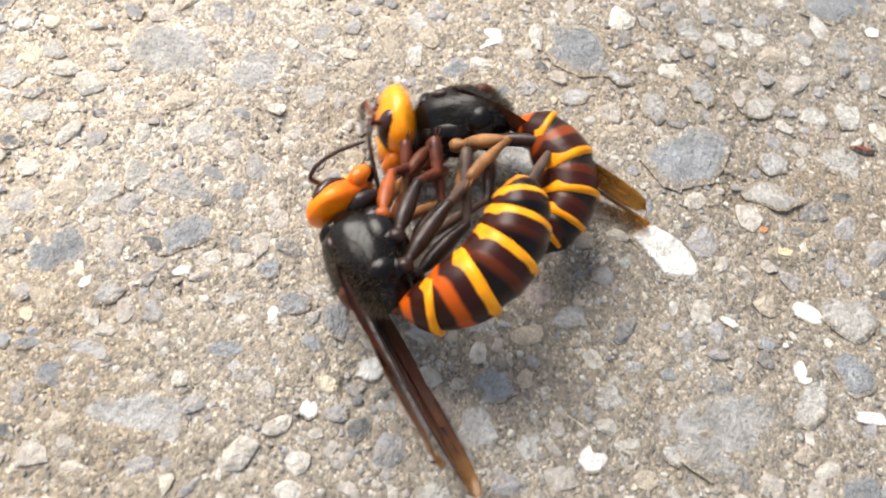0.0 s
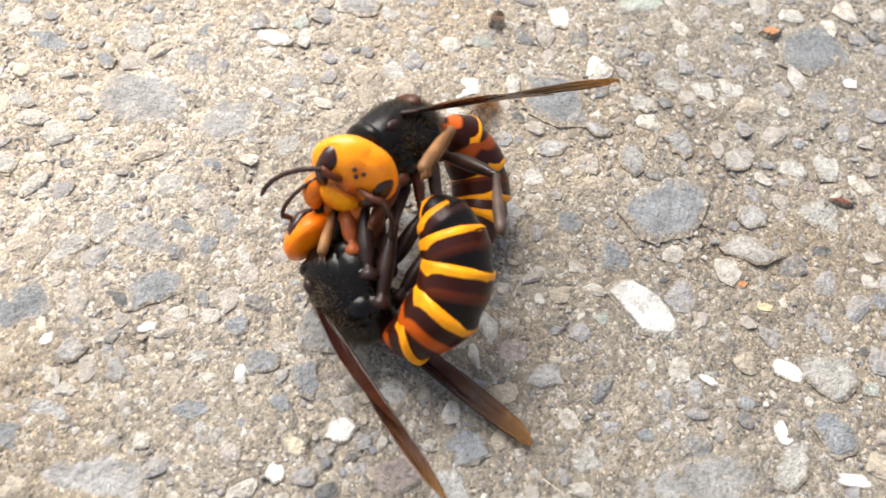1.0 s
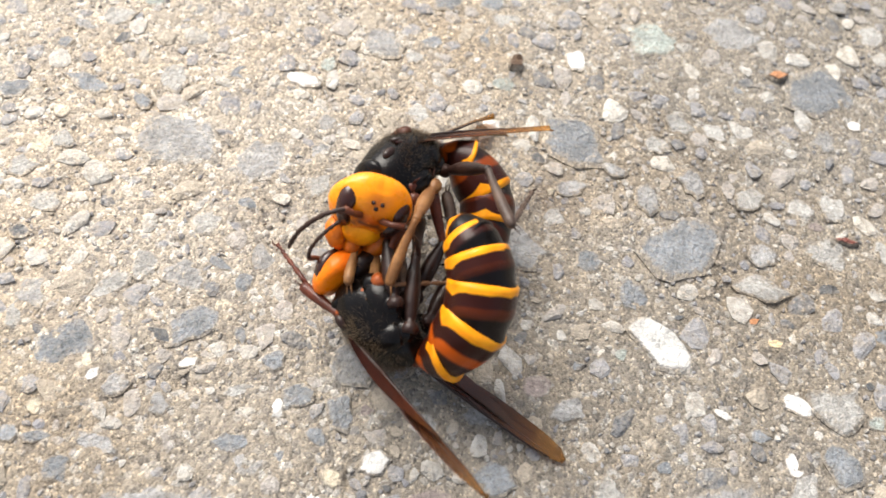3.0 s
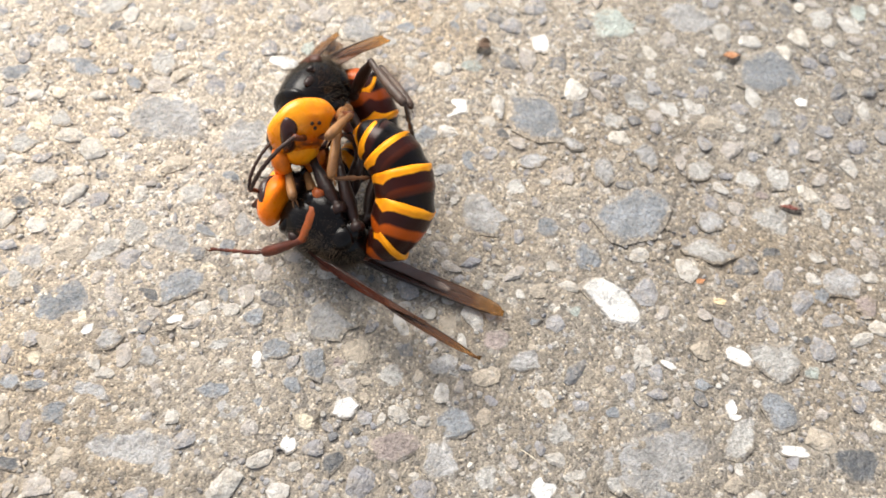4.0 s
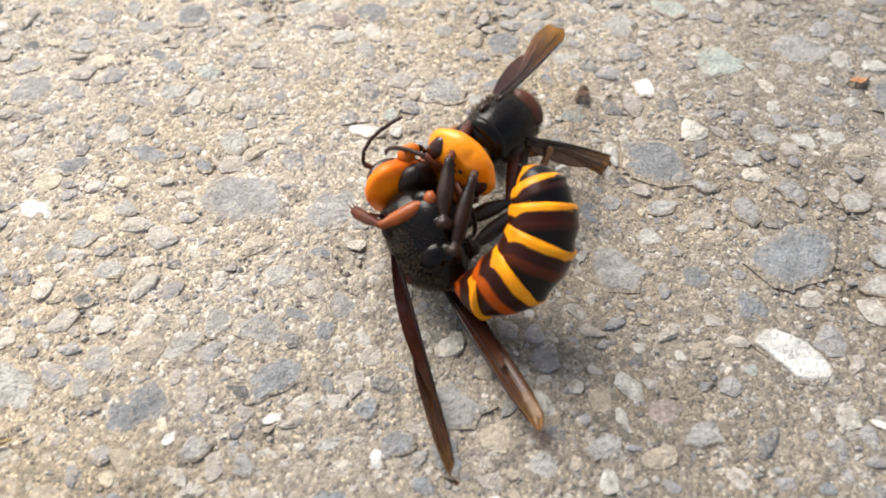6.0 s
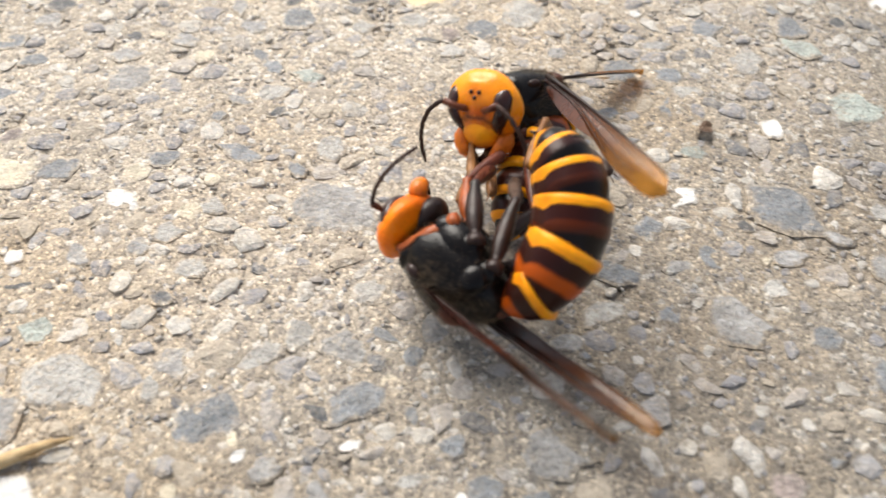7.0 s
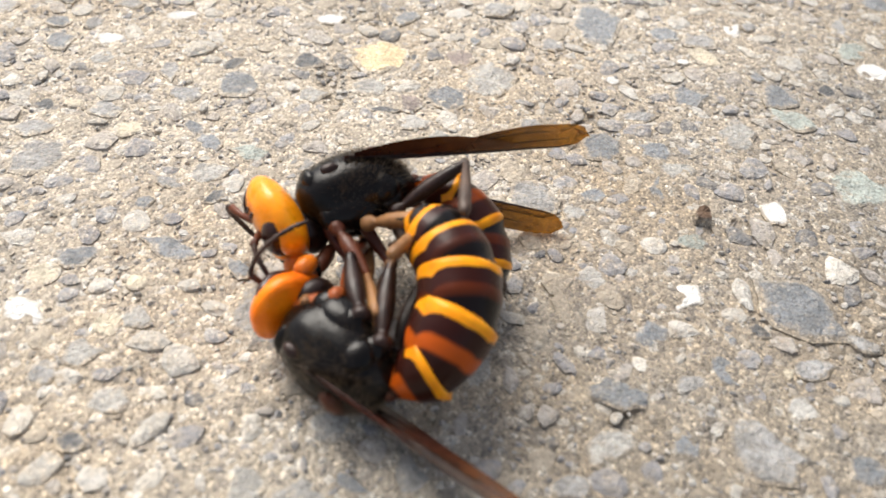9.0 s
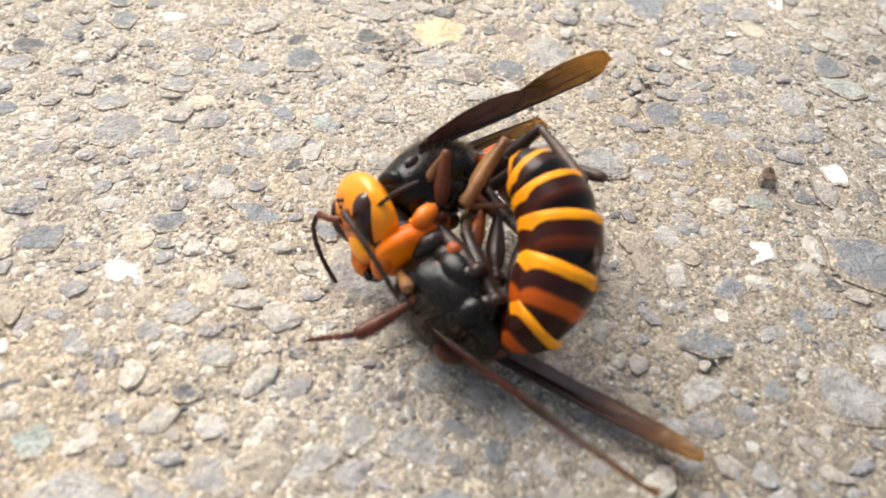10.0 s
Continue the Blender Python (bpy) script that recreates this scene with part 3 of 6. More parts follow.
def build_leg(root, which, s, tones, bulk):
    """tones: materials of thigh, shin and foot."""
    rnd = random.Random(31 + 7 * s + len(which))
    thigh, shin, foot = BONES[which]
    wide = bulk * {"front": 0.95, "middle": 1.0, "hind": 0.98}[which]
    shape = ((-0.7, 0.7), (-0.2, 0.85), (0.3, 0.75), (0.75, 0.42), (1.1, 0.5), (thigh * 0.3, 0.74), (thigh * 0.5, 0.80), (thigh * 0.75, 0.66), (thigh * 0.93, 0.45), (thigh, 0.50), (thigh + 0.3, 0.3))
    bm = tube([(x, 0, 0.16 * math.sin(max(0, x) / thigh * math.pi)) for x, _ in shape], [r * wide for _, r in shape], 12)
    leg = part("leg", hairs(bm, rnd, bristles(rnd, thigh, 0.6 * wide, 70), 0.2, 0.5, 0.022), tones[0], root)
    shape = ((0, 0.34), (0.3, 0.42), (0.8, 0.36), (shin * 0.35, 0.50), (shin * 0.65, 0.60), (shin * 0.88, 0.62), (shin * 0.97, 0.5), (shin, 0.3))
    bone = tube([(x, 0, 0.14 * math.sin(x / shin * math.pi)) for x, _ in shape], [r * wide for _, r in shape], 12)
    for k in (1, -1):
        tube([(shin - 0.2, 0.2 * k, -0.2), (shin + 0.9, 0.35 * k, -0.7)], (0.12, 0.03), 5, bone)
    calf = part("shin", hairs(bone, rnd, bristles(rnd, shin, 0.5 * wide, 110), 0.25, 0.6, 0.022), tones[1], leg)
    pts, radii, x = [], [], 0.0
    for k, share in enumerate((0.40, 0.18, 0.14, 0.10, 0.18)):
        pts += [(x, 0, -0.03 * k), (x + foot * share * 0.55, 0, -0.045 * k), (x + foot * share * 0.9, 0, -0.05 * k)]
        radii += [0.20 - 0.01 * k, 0.28 - 0.015 * k, 0.36 - 0.02 * k]
        x += foot * share
    tip = tube(pts, radii, 8)
    for k in (1, -1):
        tube([(x - 0.2, 0.1 * k, 0), (x + 0.35, 0.4 * k, -0.1), (x + 0.6, 0.55 * k, -0.5)], (0.14, 0.1, 0.02), 5, tip)
    sole = part("foot", hairs(tip, rnd, bristles(rnd, foot, 0.25, 80), 0.2, 0.45, 0.022), tones[2], leg)
    return leg, calf, sole


def build_fuzz(root, seed):
    """Short hairs on the thorax."""
    rnd = random.Random(seed)
    roots = []
    for _ in range(9000):
        a, c = rnd.uniform(0, 2 * math.pi), rnd.uniform(-1, 1)
        d = Vector((c, math.sqrt(1 - c * c) * math.cos(a), math.sqrt(1 - c * c) * math.sin(a)))
        if d.z < -0.2 and rnd.random() < 0.7:
            continue
        roots.append((Vector((d.x * 5.9, d.y * 4.15, d.z * 4.3 - 0.1)), d))
    return tagged(part("hair", hairs(bmesh.new(), rnd, roots, 0.3, 0.85, 0.022), HAIR, root), kind="stuff")


def build_hornet(label, seed, head_size, slim, stout, narrow, segments, head_skin, wing_skin, shin_skin, front_foot):
    root = tagged(new("hornet"), label, "hornet", "wrestling hornets")
    root.empty_display_size = 0.005
    made = {"root": root, "segments": segments}
    skin = [(6.3, 0, 0.3, 1.3, 1.3), (5.9, 0, 0.3, 2.3, 2.2), (5.2, 0, 0.25, 3.0, 2.9), (4.2, 0, 0.15, 3.65, 3.7), (3.0, 0, 0, 4.05, 4.2), (1.2, 0, 0, 4.3, 4.5),
            (-0.8, 0, 0, 4.25, 4.4), (-2.6, 0, -0.1, 3.85, 3.95), (-4.0, 0, -0.3, 3.2, 3.3), (-5.1, 0, -0.55, 2.4, 2.5), (-5.8, 0, -0.75, 1.4, 1.5), (-6.2, 0, -0.8, 0.8, 0.8)]
    body = loft(skin, 44)
    for v in body.verts:
        x, y, z = v.co / MM
        dent = 0.16 * math.exp(-((x - 2.2 + 0.05 * y * y) / 0.35) ** 2) + 0.18 * math.exp(-((x + 1.4) / 0.3) ** 2) + 0.10 * (z > 2) * math.exp(-((abs(y) - 1.6) / 0.25) ** 2) + 0.14 * math.exp(-((z + 0.6 + 0.25 * x) / 0.4) ** 2)
        v.co.y, v.co.z = v.co.y * (1 - dent * 0.4), v.co.z * (1 - dent * 0.4)
    thorax = part("thorax", body, BLACK, root, "black glossy hairy thorax")
    part("scutellum", ball((-2.7, 0, 3.0), (1.5, 2.9, 1.25), 18), RUST, thorax, "rusty brown plate behind the wings")
    part("pronotum", ball((4.5, 0, 1.6), (1.3, 3.4, 2.3), 18), BLACK, thorax)
    for s in (1, -1):
        part("tegula", ball((2.4, s * 3.55, 2.2), (1.0, 0.5, 0.6), 12), LEG, thorax)
        for which in COXA:
            x, y, z = COXA[which]
            part("coxa", ball((x + 0.2, s * (y - 0.2), z + 1.2), (1.5, 1.2, 1.6), 14), BLACK, thorax)
        part("breastplate", ball((1.3, s * 1.35, -2.5), (3.5, 2.3, 2.4), 22), BLACK, thorax)
        part("side_plate", ball((-2.4, s * 2.3, -1.2), (1.9, 1.7, 2.2), 16), BLACK, thorax)
    build_fuzz(thorax, seed)
    for ob in (thorax, *thorax.children):
        ob.data.transform(Matrix.Diagonal((0.97 if slim < 1 else 1.0, slim, slim, 1.0)))
    made["head"], made["abdomen"] = build_head(root, head_size, head_skin), build_abdomen(root, stout, narrow, segments)
    made["plates"] = [ob for ob in made["abdomen"].children if ob.name.startswith("abdomen_plate")]
    made["stinger"] = [ob for ob in made["abdomen"].children if ob.name.startswith("stinger")][0]
    made["wings"] = {s: build_wing(root, s, wing_skin, slim < 1) for s in (1, -1)}
    made["legs"] = {(which, s): build_leg(root, which, s, (RUST if slim < 1 else EMBER, shin_skin, front_foot) if which == "front" else (SHIN if slim < 1 and which == "middle" else LEG, DUSK if which == "hind" else shin_skin, DUSK if which == "hind" else FOOT), 1.08 if slim < 1 else 1.25) for which in COXA for s in (1, -1)}
    return made


upper = build_hornet("giant hornet with orange head clinging to its rival on concrete", 5, 1.04, 0.90, 0.80, 0.08, (4.5, 5.0, 4.0, 3.2, 2.6, 2.0), ORANGE, AMBER_WING, SHIN, FOOT)
lower = build_hornet("giant hornet lying on its side, abdomen curled round its rival", 6, 0.87, 1.0, 0.92, 0.03, (4.8, 5.4, 4.4, 3.5, 2.8, 2.2), DEEP_ORANGE, DARK_WING, MAROON, MAROON)

# ---- loose litter on the ground ----
def build_straw():
    bm = tube([(-57.5, 24.0, 0.45), (-55.6, 25.4, 0.7), (-54.0, 26.4, 0.65), (-51.5, 28.0, 0.75), (-49.2, 29.5, 0.6), (-47.0, 30.6, 0.5)], (0.40, 0.62, 0.75, 0.66, 0.45, 0.12), 9)
    for side, rise in ((0.5, 0.5), (-0.6, 0.35), (0.1, 0.9)):
        tube([(-55.0, 25.9 + side * 0.4, 0.6 + rise * 0.3), (-51.8, 27.9 + side, 0.6 + rise * 0.5), (-48.8, 29.5 + side * 1.5, 0.4 + rise * 0.6)], (0.12, 0.22, 0.04), 6, bm)
    n = Nodes("dry_straw")
    base = n.ramp(n.noise(500, 4, 0.6), [(0.3, (0.24, 0.15, 0.07)), (0.5, (0.42, 0.29, 0.14)), (0.7, (0.58, 0.43, 0.24))])
    n.bump(n.noise(1500), 0.5, 0.0003)
    return tagged(part("straw", bm, n.done(base, 0.8)), "broken piece of dry straw lying on the concrete", "straw")


build_straw()
fibre = part("fibre", tube([(25.3, 18.7, 0.35), (26.6, 17.8, 0.6), (28.4, 16.4, 0.35)], (0.06, 0.08, 0.04), 6), STONES["cream"])
tagged(fibre, "thin pale plant fibre lying on the concrete", "plant fibre")


# ---- gravel set in the concrete ----
def stone_mesh(seed, n=14, corners=(5, 7)):
    """A broken stone of length and width 1, set into the ground at z = 0: an angular outline, a nearly flat top, chipped edges."""
    rnd = random.Random(seed)
    bm = bmesh.new()
    rim = bm.verts.layers.float.new("rim")
    m = rnd.randint(*corners)
    turn = [2 * math.pi * (k + rnd.uniform(-0.32, 0.32)) / m for k in range(m)]
    size = [rnd.uniform(0.44, 0.64) for _ in range(m)]
    if corners[0] > 7:  # worn round, with blunt ends
        size = [rnd.uniform(0.90, 1.10) * 0.5 / (abs(math.cos(a)) ** 3 + abs(math.sin(a)) ** 3) ** (1 / 3) for a in turn]
    corner = [Vector((math.cos(a) * r, math.sin(a) * r)) for a, r in zip(turn, size)]
    outline = []
    for k in range(n):
        f = k / n * m
        p = corner[int(f)].lerp(corner[(int(f) + 1) % m], f - int(f))
        outline.append(p * rnd.uniform(0.93, 1.05) * (1.0 if rnd.random() < 0.85 else 0.86))
    rings = []
    slope = Vector((rnd.uniform(-0.5, 0.5), rnd.uniform(-0.5, 0.5)))
    edge = ((1.0, -1.6, 0, 1.3), (1.0, 0.14, 0.16, 1.0), (0.80, 0.82, 0.18, 0.40)) if n > 9 else ((1.0, -1.6, 0, 1.3), (1.0, 0.05, 0.15, 1.0), (0.66, 0.70, 0.28, 0.40))
    for shrink, z, wob, value in edge:
        ring = []
        for p in outline:
            v = bm.verts.new((p.x * shrink, p.y * shrink, z + rnd.uniform(-wob, wob) + (p.dot(slope) if z > 0 else 0)))
            v[rim] = value
            ring.append(v)
        rings.append(ring)
    for p, q in zip(rings, rings[1:]):
        for k in range(n):
            bm.faces.new((p[k], p[(k + 1) % n], q[(k + 1) % n], q[k]))
    mid = bm.verts.new((rnd.uniform(-0.15, 0.15), rnd.uniform(-0.15, 0.15), 1.0 + rnd.uniform(-0.1, 0.12)))
    for k in range(n):
        bm.faces.new((rings[2][k], rings[2][(k + 1) % n], mid))
    bmesh.ops.recalc_face_normals(bm, faces=bm.faces)
    mesh = bpy.data.meshes.new("stone")
    bm.to_mesh(mesh)
    bm.free()
    mesh.materials.append(None)
    return mesh


SHAPES = [stone_mesh(100 + k) for k in range(24)]
ROUNDED = [stone_mesh(500 + k, 14, (8, 10)) for k in range(8)]
GRAINS = [stone_mesh(300 + k, 9, (5, 6)) for k in range(16)]
chance = random.Random(21)
taken = {}


def free(x, y, r):
    i, j = int(x // 8), int(y // 8)
    for a in (-1, 0, 1):
        for b in (-1, 0, 1):
            for u, v, q in taken.get((i + a, j + b), ()):
                if (u - x) ** 2 + (v - y) ** 2 < (0.86 * (q + r)) ** 2:
                    return False
    return True


def claim(x, y, r):
    taken.setdefault((int(x // 8), int(y // 8)), []).append((x, y, r))


def stone(kind, x, y, length, width, turn, proud=None):
    """One stone of the ground, in millimetres and degrees."""
    ob = new("stone", chance.choice(ROUNDED if kind in ("white", "cream", "tan") else SHAPES))
    ob.parent = ground
    ob.material_slots[0].link = "OBJECT"
    ob.material_slots[0].material = STONES[kind]
    high = proud or min(0.38, 0.15 + 0.02 * width) * chance.uniform(0.6, 1.2)
    ob.matrix_basis = pose(x * MM, y * MM, -0.30 * MM, chance.uniform(-3, 3) * min(1, 5 / length), chance.uniform(-3, 3) * min(1, 5 / length), turn) @ Matrix.Diagonal((length * 1.08 * MM, width * 1.08 * MM, high * MM, 1))
    span = max(1, round(length / max(width, 0.5)))
    for k in range(span):
        d = (k - (span - 1) / 2) * width * 0.9
        claim(x + d * math.cos(radians(turn)), y + d * math.sin(radians(turn)), (width if span > 1 else (length + width) / 2) / 2)
    return ob


stone("white", 38.0, 40.6, 9.8, 5.8, -40, 0.6)
stone("white", 28.8, 88.0, 4.6, 3.2, 89)
stone("white", 15.0, 72.6, 4.8, 3.8, 41)
stone("white", -12.5, 79.0, 5.5, 2.8, -13)
stone("white", 3.2, 22.6, 3.6, 2.8, 25)
stone("white", 55.1, 33.7, 4.4, 2.6, -18)
stone("white", 53.3, 26.0, 3.1, 2.6, 82)
stone("white", -9.4, 28.4, 3.3, 3.0, -81)
stone("white", -31.0, 30.9, 2.1, 2.1, 5)
stone("white", -20.1, 33.2, 2.4, 1.3, 22)
stone("white", -3.3, 17.6, 2.4, 2.0, -82)
stone("white", 28.3, 14.5, 4.3, 3.0, 41)
stone("white", -27.8, 78.2, 3.3, 1.4, -79)
stone("white", 60.6, 21.0, 4.3, 1.6, -6)
stone("white", 45.2, 31.7, 2.4, 1.2, -30)
stone("white", 71.7, 80.0, 2.3, 2.2, 6)
stone("cream", -17.5, 41.0, 2.1, 1.9, -79)
stone("cream", -36.3, 26.4, 1.9, 1.8, -74)
stone("cream", -44.8, 69.3, 2.7, 2.4, -61)
stone("cream", -46.0, 63.2, 3.2, 3.2, -74)
stone("cream", -1.6, 20.6, 2.4, 2.2, 4)
stone("pale", -28.1, 45.7, 4.7, 4.4, -77)
stone("pale", 60.1, 33.3, 8.3, 7.8, 56)
stone("pale", 8.4, 27.3, 3.8, 3.7, 4)
stone("pale", 30.9, 21.4, 5.3, 4.8, 42)
stone("pale", 53.1, 64.5, 5.1, 3.8, 37)
stone("pale", 60.5, 63.6, 4.5, 4.3, 6)
stone("pale", -21.4, 53.0, 4.7, 3.9, 18)
stone("pale", 52.7, 49.9, 7.1, 5.0, -19)
stone("pale", -31.5, 42.7, 5.8, 2.7, 43)
stone("pale", 71.2, 57.4, 4.1, 2.7, 79)
stone("pale", -31.3, 77.2, 5.9, 4.3, -78)
stone("pale", 10.4, 75.5, 3.5, 3.2, -87)
stone("pale", 21.0, 15.1, 4.0, 3.6, -48)
stone("pale", -47.4, 59.4, 4.7, 3.7, 6)
stone("pale", 18.0, 94.6, 4.8, 4.0, 7)
stone("pale", 37.1, 15.8, 3.5, 2.8, 87)
stone("pale", 24.8, 58.5, 3.7, 3.4, -31)
stone("pale", -43.0, 53.8, 4.5, 3.0, 19)
stone("pale", -13.7, 30.1, 4.2, 1.6, 16)
stone("grey", -16.3, 63.7, 8.9, 6.9, 55)
stone("grey", 15.4, 17.0, 5.2, 4.9, -87)
stone("grey", -0.7, 34.2, 8.2, 6.5, 5)
stone("grey", -28.0, 65.7, 12.1, 11.1, -29)
stone("grey", -21.4, 15.3, 11.1, 6.0, -16)
stone("grey", -13.8, 48.0, 4.7, 4.6, 5)
stone("grey", 54.3, 97.1, 9.1, 8.2, 7)
stone("grey", 42.9, 18.3, 14.9, 8.9, 13)
stone("grey", 19.5, 53.0, 9.1, 8.6, 5)
stone("grey", -0.9, 87.6, 6.5, 6.3, 7)
stone("grey", -27.9, 29.6, 3.5, 3.2, 5)
stone("grey", -40.5, 41.0, 5.3, 5.1, -74)
stone("grey", -28.3, 22.6, 5.2, 2.7, -25)
stone("grey", 26.0, 30.6, 4.5, 3.2, 4)
stone("grey", 71.6, 46.4, 6.8, 5.7, 5)
stone("grey", -8.1, 71.2, 3.3, 2.6, -83)
stone("grey", -22.5, 27.6, 3.5, 3.1, 4)
stone("grey", 38.2, 62.9, 6.3, 3.5, 87)
stone("blue", 42.8, 55.7, 14.1, 8.8, 27)
stone("blue", -20.1, 38.5, 7.2, 4.3, 41)
stone("blue", -6.4, 30.1, 4.3, 2.9, 27)
stone("blue", -3.7, 25.2, 3.2, 2.6, -27)
stone("blue", -13.3, 24.1, 4.8, 2.7, 15)
stone("blue", -31.9, 19.5, 3.8, 3.7, -49)
stone("blue", -34.9, 34.2, 7.6, 5.9, 17)
stone("blue", 27.9, 72.3, 9.9, 8.9, -32)
stone("blue", 17.0, 21.5, 5.1, 4.2, 49)
stone("blue", -16.8, 56.4, 3.3, 2.4, -6)
stone("blue", -14.6, 37.4, 2.5, 1.8, -80)
stone("blue", 26.7, 36.5, 2.8, 1.8, 5)
stone("blue", 67.4, 85.6, 10.9, 10.1, 7)
stone("blue", 6.4, 88.8, 3.7, 3.3, 7)
stone("blue", 53.5, 84.6, 3.9, 3.8, 7)
stone("blue", -21.5, 78.9, 3.0, 2.9, 7)
stone("blue", -34.5, 72.2, 4.2, 1.9, -43)
stone("blue", 29.3, 52.0, 3.8, 3.4, 47)
stone("blue", -35.2, 22.9, 3.4, 1.8, 4)
stone("blue", -38.4, 23.0, 2.7, 2.0, 4)
stone("blue", 49.5, 29.3, 3.0, 2.0, -6)
stone("blue", -19.1, 47.0, 5.1, 1.7, -28)
stone("blue", 37.2, 24.5, 2.2, 1.8, 4)
stone("blue", -10.0, 34.3, 2.9, 2.5, 28)
stone("blue", -52.5, 72.4, 4.9, 3.0, 14)
stone("blue", 2.9, 46.7, 1.6, 1.5, 5)
stone("blue", 68.3, 44.3, 2.8, 2.5, 79)
stone("dark", 2.4, 15.9, 3.6, 3.1, 66)
stone("dark", -44.8, 49.3, 2.7, 2.3, 6)
stone("dark", 22.6, 68.3, 2.6, 2.6, 6)
stone("dark", 62.9, 51.3, 5.0, 3.2, 16)
stone("dark", 68.6, 20.0, 6.7, 4.5, 4)
stone("dark", 4.8, 19.9, 1.1, 1.0, 4)
stone("dark", 30.5, 68.6, 2.1, 2.0, 6)
stone("dark", 65.0, 37.0, 1.3, 1.2, 5)
stone("dark", -23.7, 36.4, 4.7, 1.6, -17)
stone("dark", -35.7, 13.0, 4.0, 1.6, -6)
stone("dark", -34.3, 47.5, 1.2, 1.1, 5)
stone("dark", 40.8, 44.6, 1.6, 0.9, 5)
stone("green", 41.8, 94.2, 8.8, 7.4, 31)
stone("green", 17.4, 81.7, 3.7, 3.2, -7)
stone("green", -15.1, 69.3, 2.5, 2.2, 6)
stone("green", 33.7, 37.9, 3.8, 2.3, -41)
stone("green", -9.0, 82.3, 2.9, 2.7, -83)
stone("green", 64.9, 32.0, 2.4, 2.0, 4)
stone("brown", 9.8, 18.2, 6.3, 4.9, 4)
stone("brown", 22.2, 33.6, 4.5, 3.3, 5)
stone("brown", 62.2, 60.6, 2.7, 2.1, 6)
stone("brown", 1.7, 28.8, 1.9, 1.7, 4)
stone("tan", -23.2, 116.6, 8.7, 8.6, -27)
stone("pale", -6.6, 112.0, 10.3, 7.7, 79)
stone("pale", 27.4, 103.3, 7.2, 6.4, 78)
stone("pale", -23.8, 108.8, 5.2, 4.8, -26)
stone("pale", -31.7, 106.0, 4.7, 4.0, 7)
stone("pale", -41.8, 87.7, 5.4, 3.9, 14)
stone("pale", -62.6, 111.3, 3.9, 3.6, 8)
stone("pale", -17.2, 101.2, 6.2, 3.7, 15)
stone("pale", 5.1, 74.5, 3.5, 3.2, 85)
stone("pale", -43.3, 64.2, 3.2, 2.8, -59)
stone("white", 32.1, 132.4, 6.5, 2.9, 79)
stone("white", 51.8, 122.1, 5.7, 5.5, 72)
stone("white", -31.9, 126.5, 4.4, 3.1, 8)
stone("white", -63.5, 116.6, 4.8, 3.2, 8)
stone("white", -54.9, 63.9, 5.3, 3.1, -35)
stone("white", -54.7, 124.5, 5.1, 2.7, 8)
stone("white", -38.1, 98.7, 2.5, 2.2, -78)
stone("white", 11.2, 115.0, 2.1, 2.0, 84)
stone("white", 22.6, 121.4, 2.1, 1.6, 8)
stone("cream", -55.0, 69.5, 3.6, 3.4, 6)
stone("cream", -54.0, 95.5, 3.7, 3.6, -73)
stone("cream", -62.6, 100.2, 2.9, 2.1, 7)
stone("cream", 24.3, 62.8, 1.4, 1.2, 76)
stone("blue", -12.9, 107.7, 6.8, 5.3, -26)
stone("blue", -42.3, 107.5, 6.8, 6.3, -72)
stone("blue", 8.2, 99.2, 6.1, 5.3, 73)
stone("blue", 15.3, 98.8, 5.1, 3.7, -10)
stone("blue", 35.5, 113.8, 6.0, 5.2, 77)
stone("blue", 22.0, 112.1, 5.9, 5.8, 7)
stone("blue", 10.5, 131.1, 13.1, 8.0, 80)
stone("blue", -47.7, 81.8, 3.0, 2.6, -73)
stone("blue", -72.3, 120.3, 4.1, 2.7, 8)
stone("blue", -20.1, 128.5, 5.5, 2.8, 64)
stone("blue", 10.5, 66.8, 4.3, 3.4, 37)
stone("blue", 18.9, 66.8, 2.1, 1.8, 79)
stone("blue", -45.4, 96.6, 4.1, 2.0, -43)
stone("blue", -9.3, 123.2, 2.3, 1.8, -89)
stone("blue", 33.3, 118.6, 3.2, 2.6, 78)
stone("dark", -33.5, 114.4, 4.2, 4.1, -38)
stone("dark", -44.1, 112.3, 4.2, 2.9, 35)
stone("dark", -39.8, 83.7, 3.2, 1.9, 63)
stone("dark", -66.2, 99.7, 3.2, 2.9, -69)
stone("dark", -18.0, 117.3, 2.1, 1.3, -86)
stone("dark", -21.3, 103.7, 3.9, 1.8, -10)
stone("dark", -26.8, 98.8, 3.3, 1.4, -24)
stone("dark", 43.2, 116.2, 3.1, 2.6, 74)
stone("dark", -60.2, 125.4, 2.4, 1.7, -74)
stone("grey", -50.4, 56.7, 3.5, 3.2, -69)
stone("grey", -57.8, 99.5, 4.4, 3.9, 7)
stone("grey", -52.4, 109.7, 5.7, 3.1, -75)
stone("grey", -1.2, 102.5, 3.9, 3.3, 7)
stone("grey", 13.9, 106.3, 4.9, 3.2, 7)
stone("grey", -30.7, 90.6, 3.5, 2.7, 6)
stone("grey", 26.4, 128.1, 5.6, 5.2, 8)
stone("grey", 51.7, 135.1, 7.6, 6.9, 74)
stone("grey", -5.8, 133.3, 5.6, 5.4, 8)
stone("grey", -48.5, 103.9, 5.3, 5.0, 57)
stone("grey", -65.8, 94.7, 5.4, 3.8, 25)
stone("grey", -45.7, 85.7, 4.3, 2.1, -9)
stone("grey", 27.1, 63.8, 4.8, 3.1, 5)
stone("grey", 13.7, 60.5, 3.9, 2.6, 26)
stone("grey", 0.9, 48.1, 4.1, 2.8, 4)
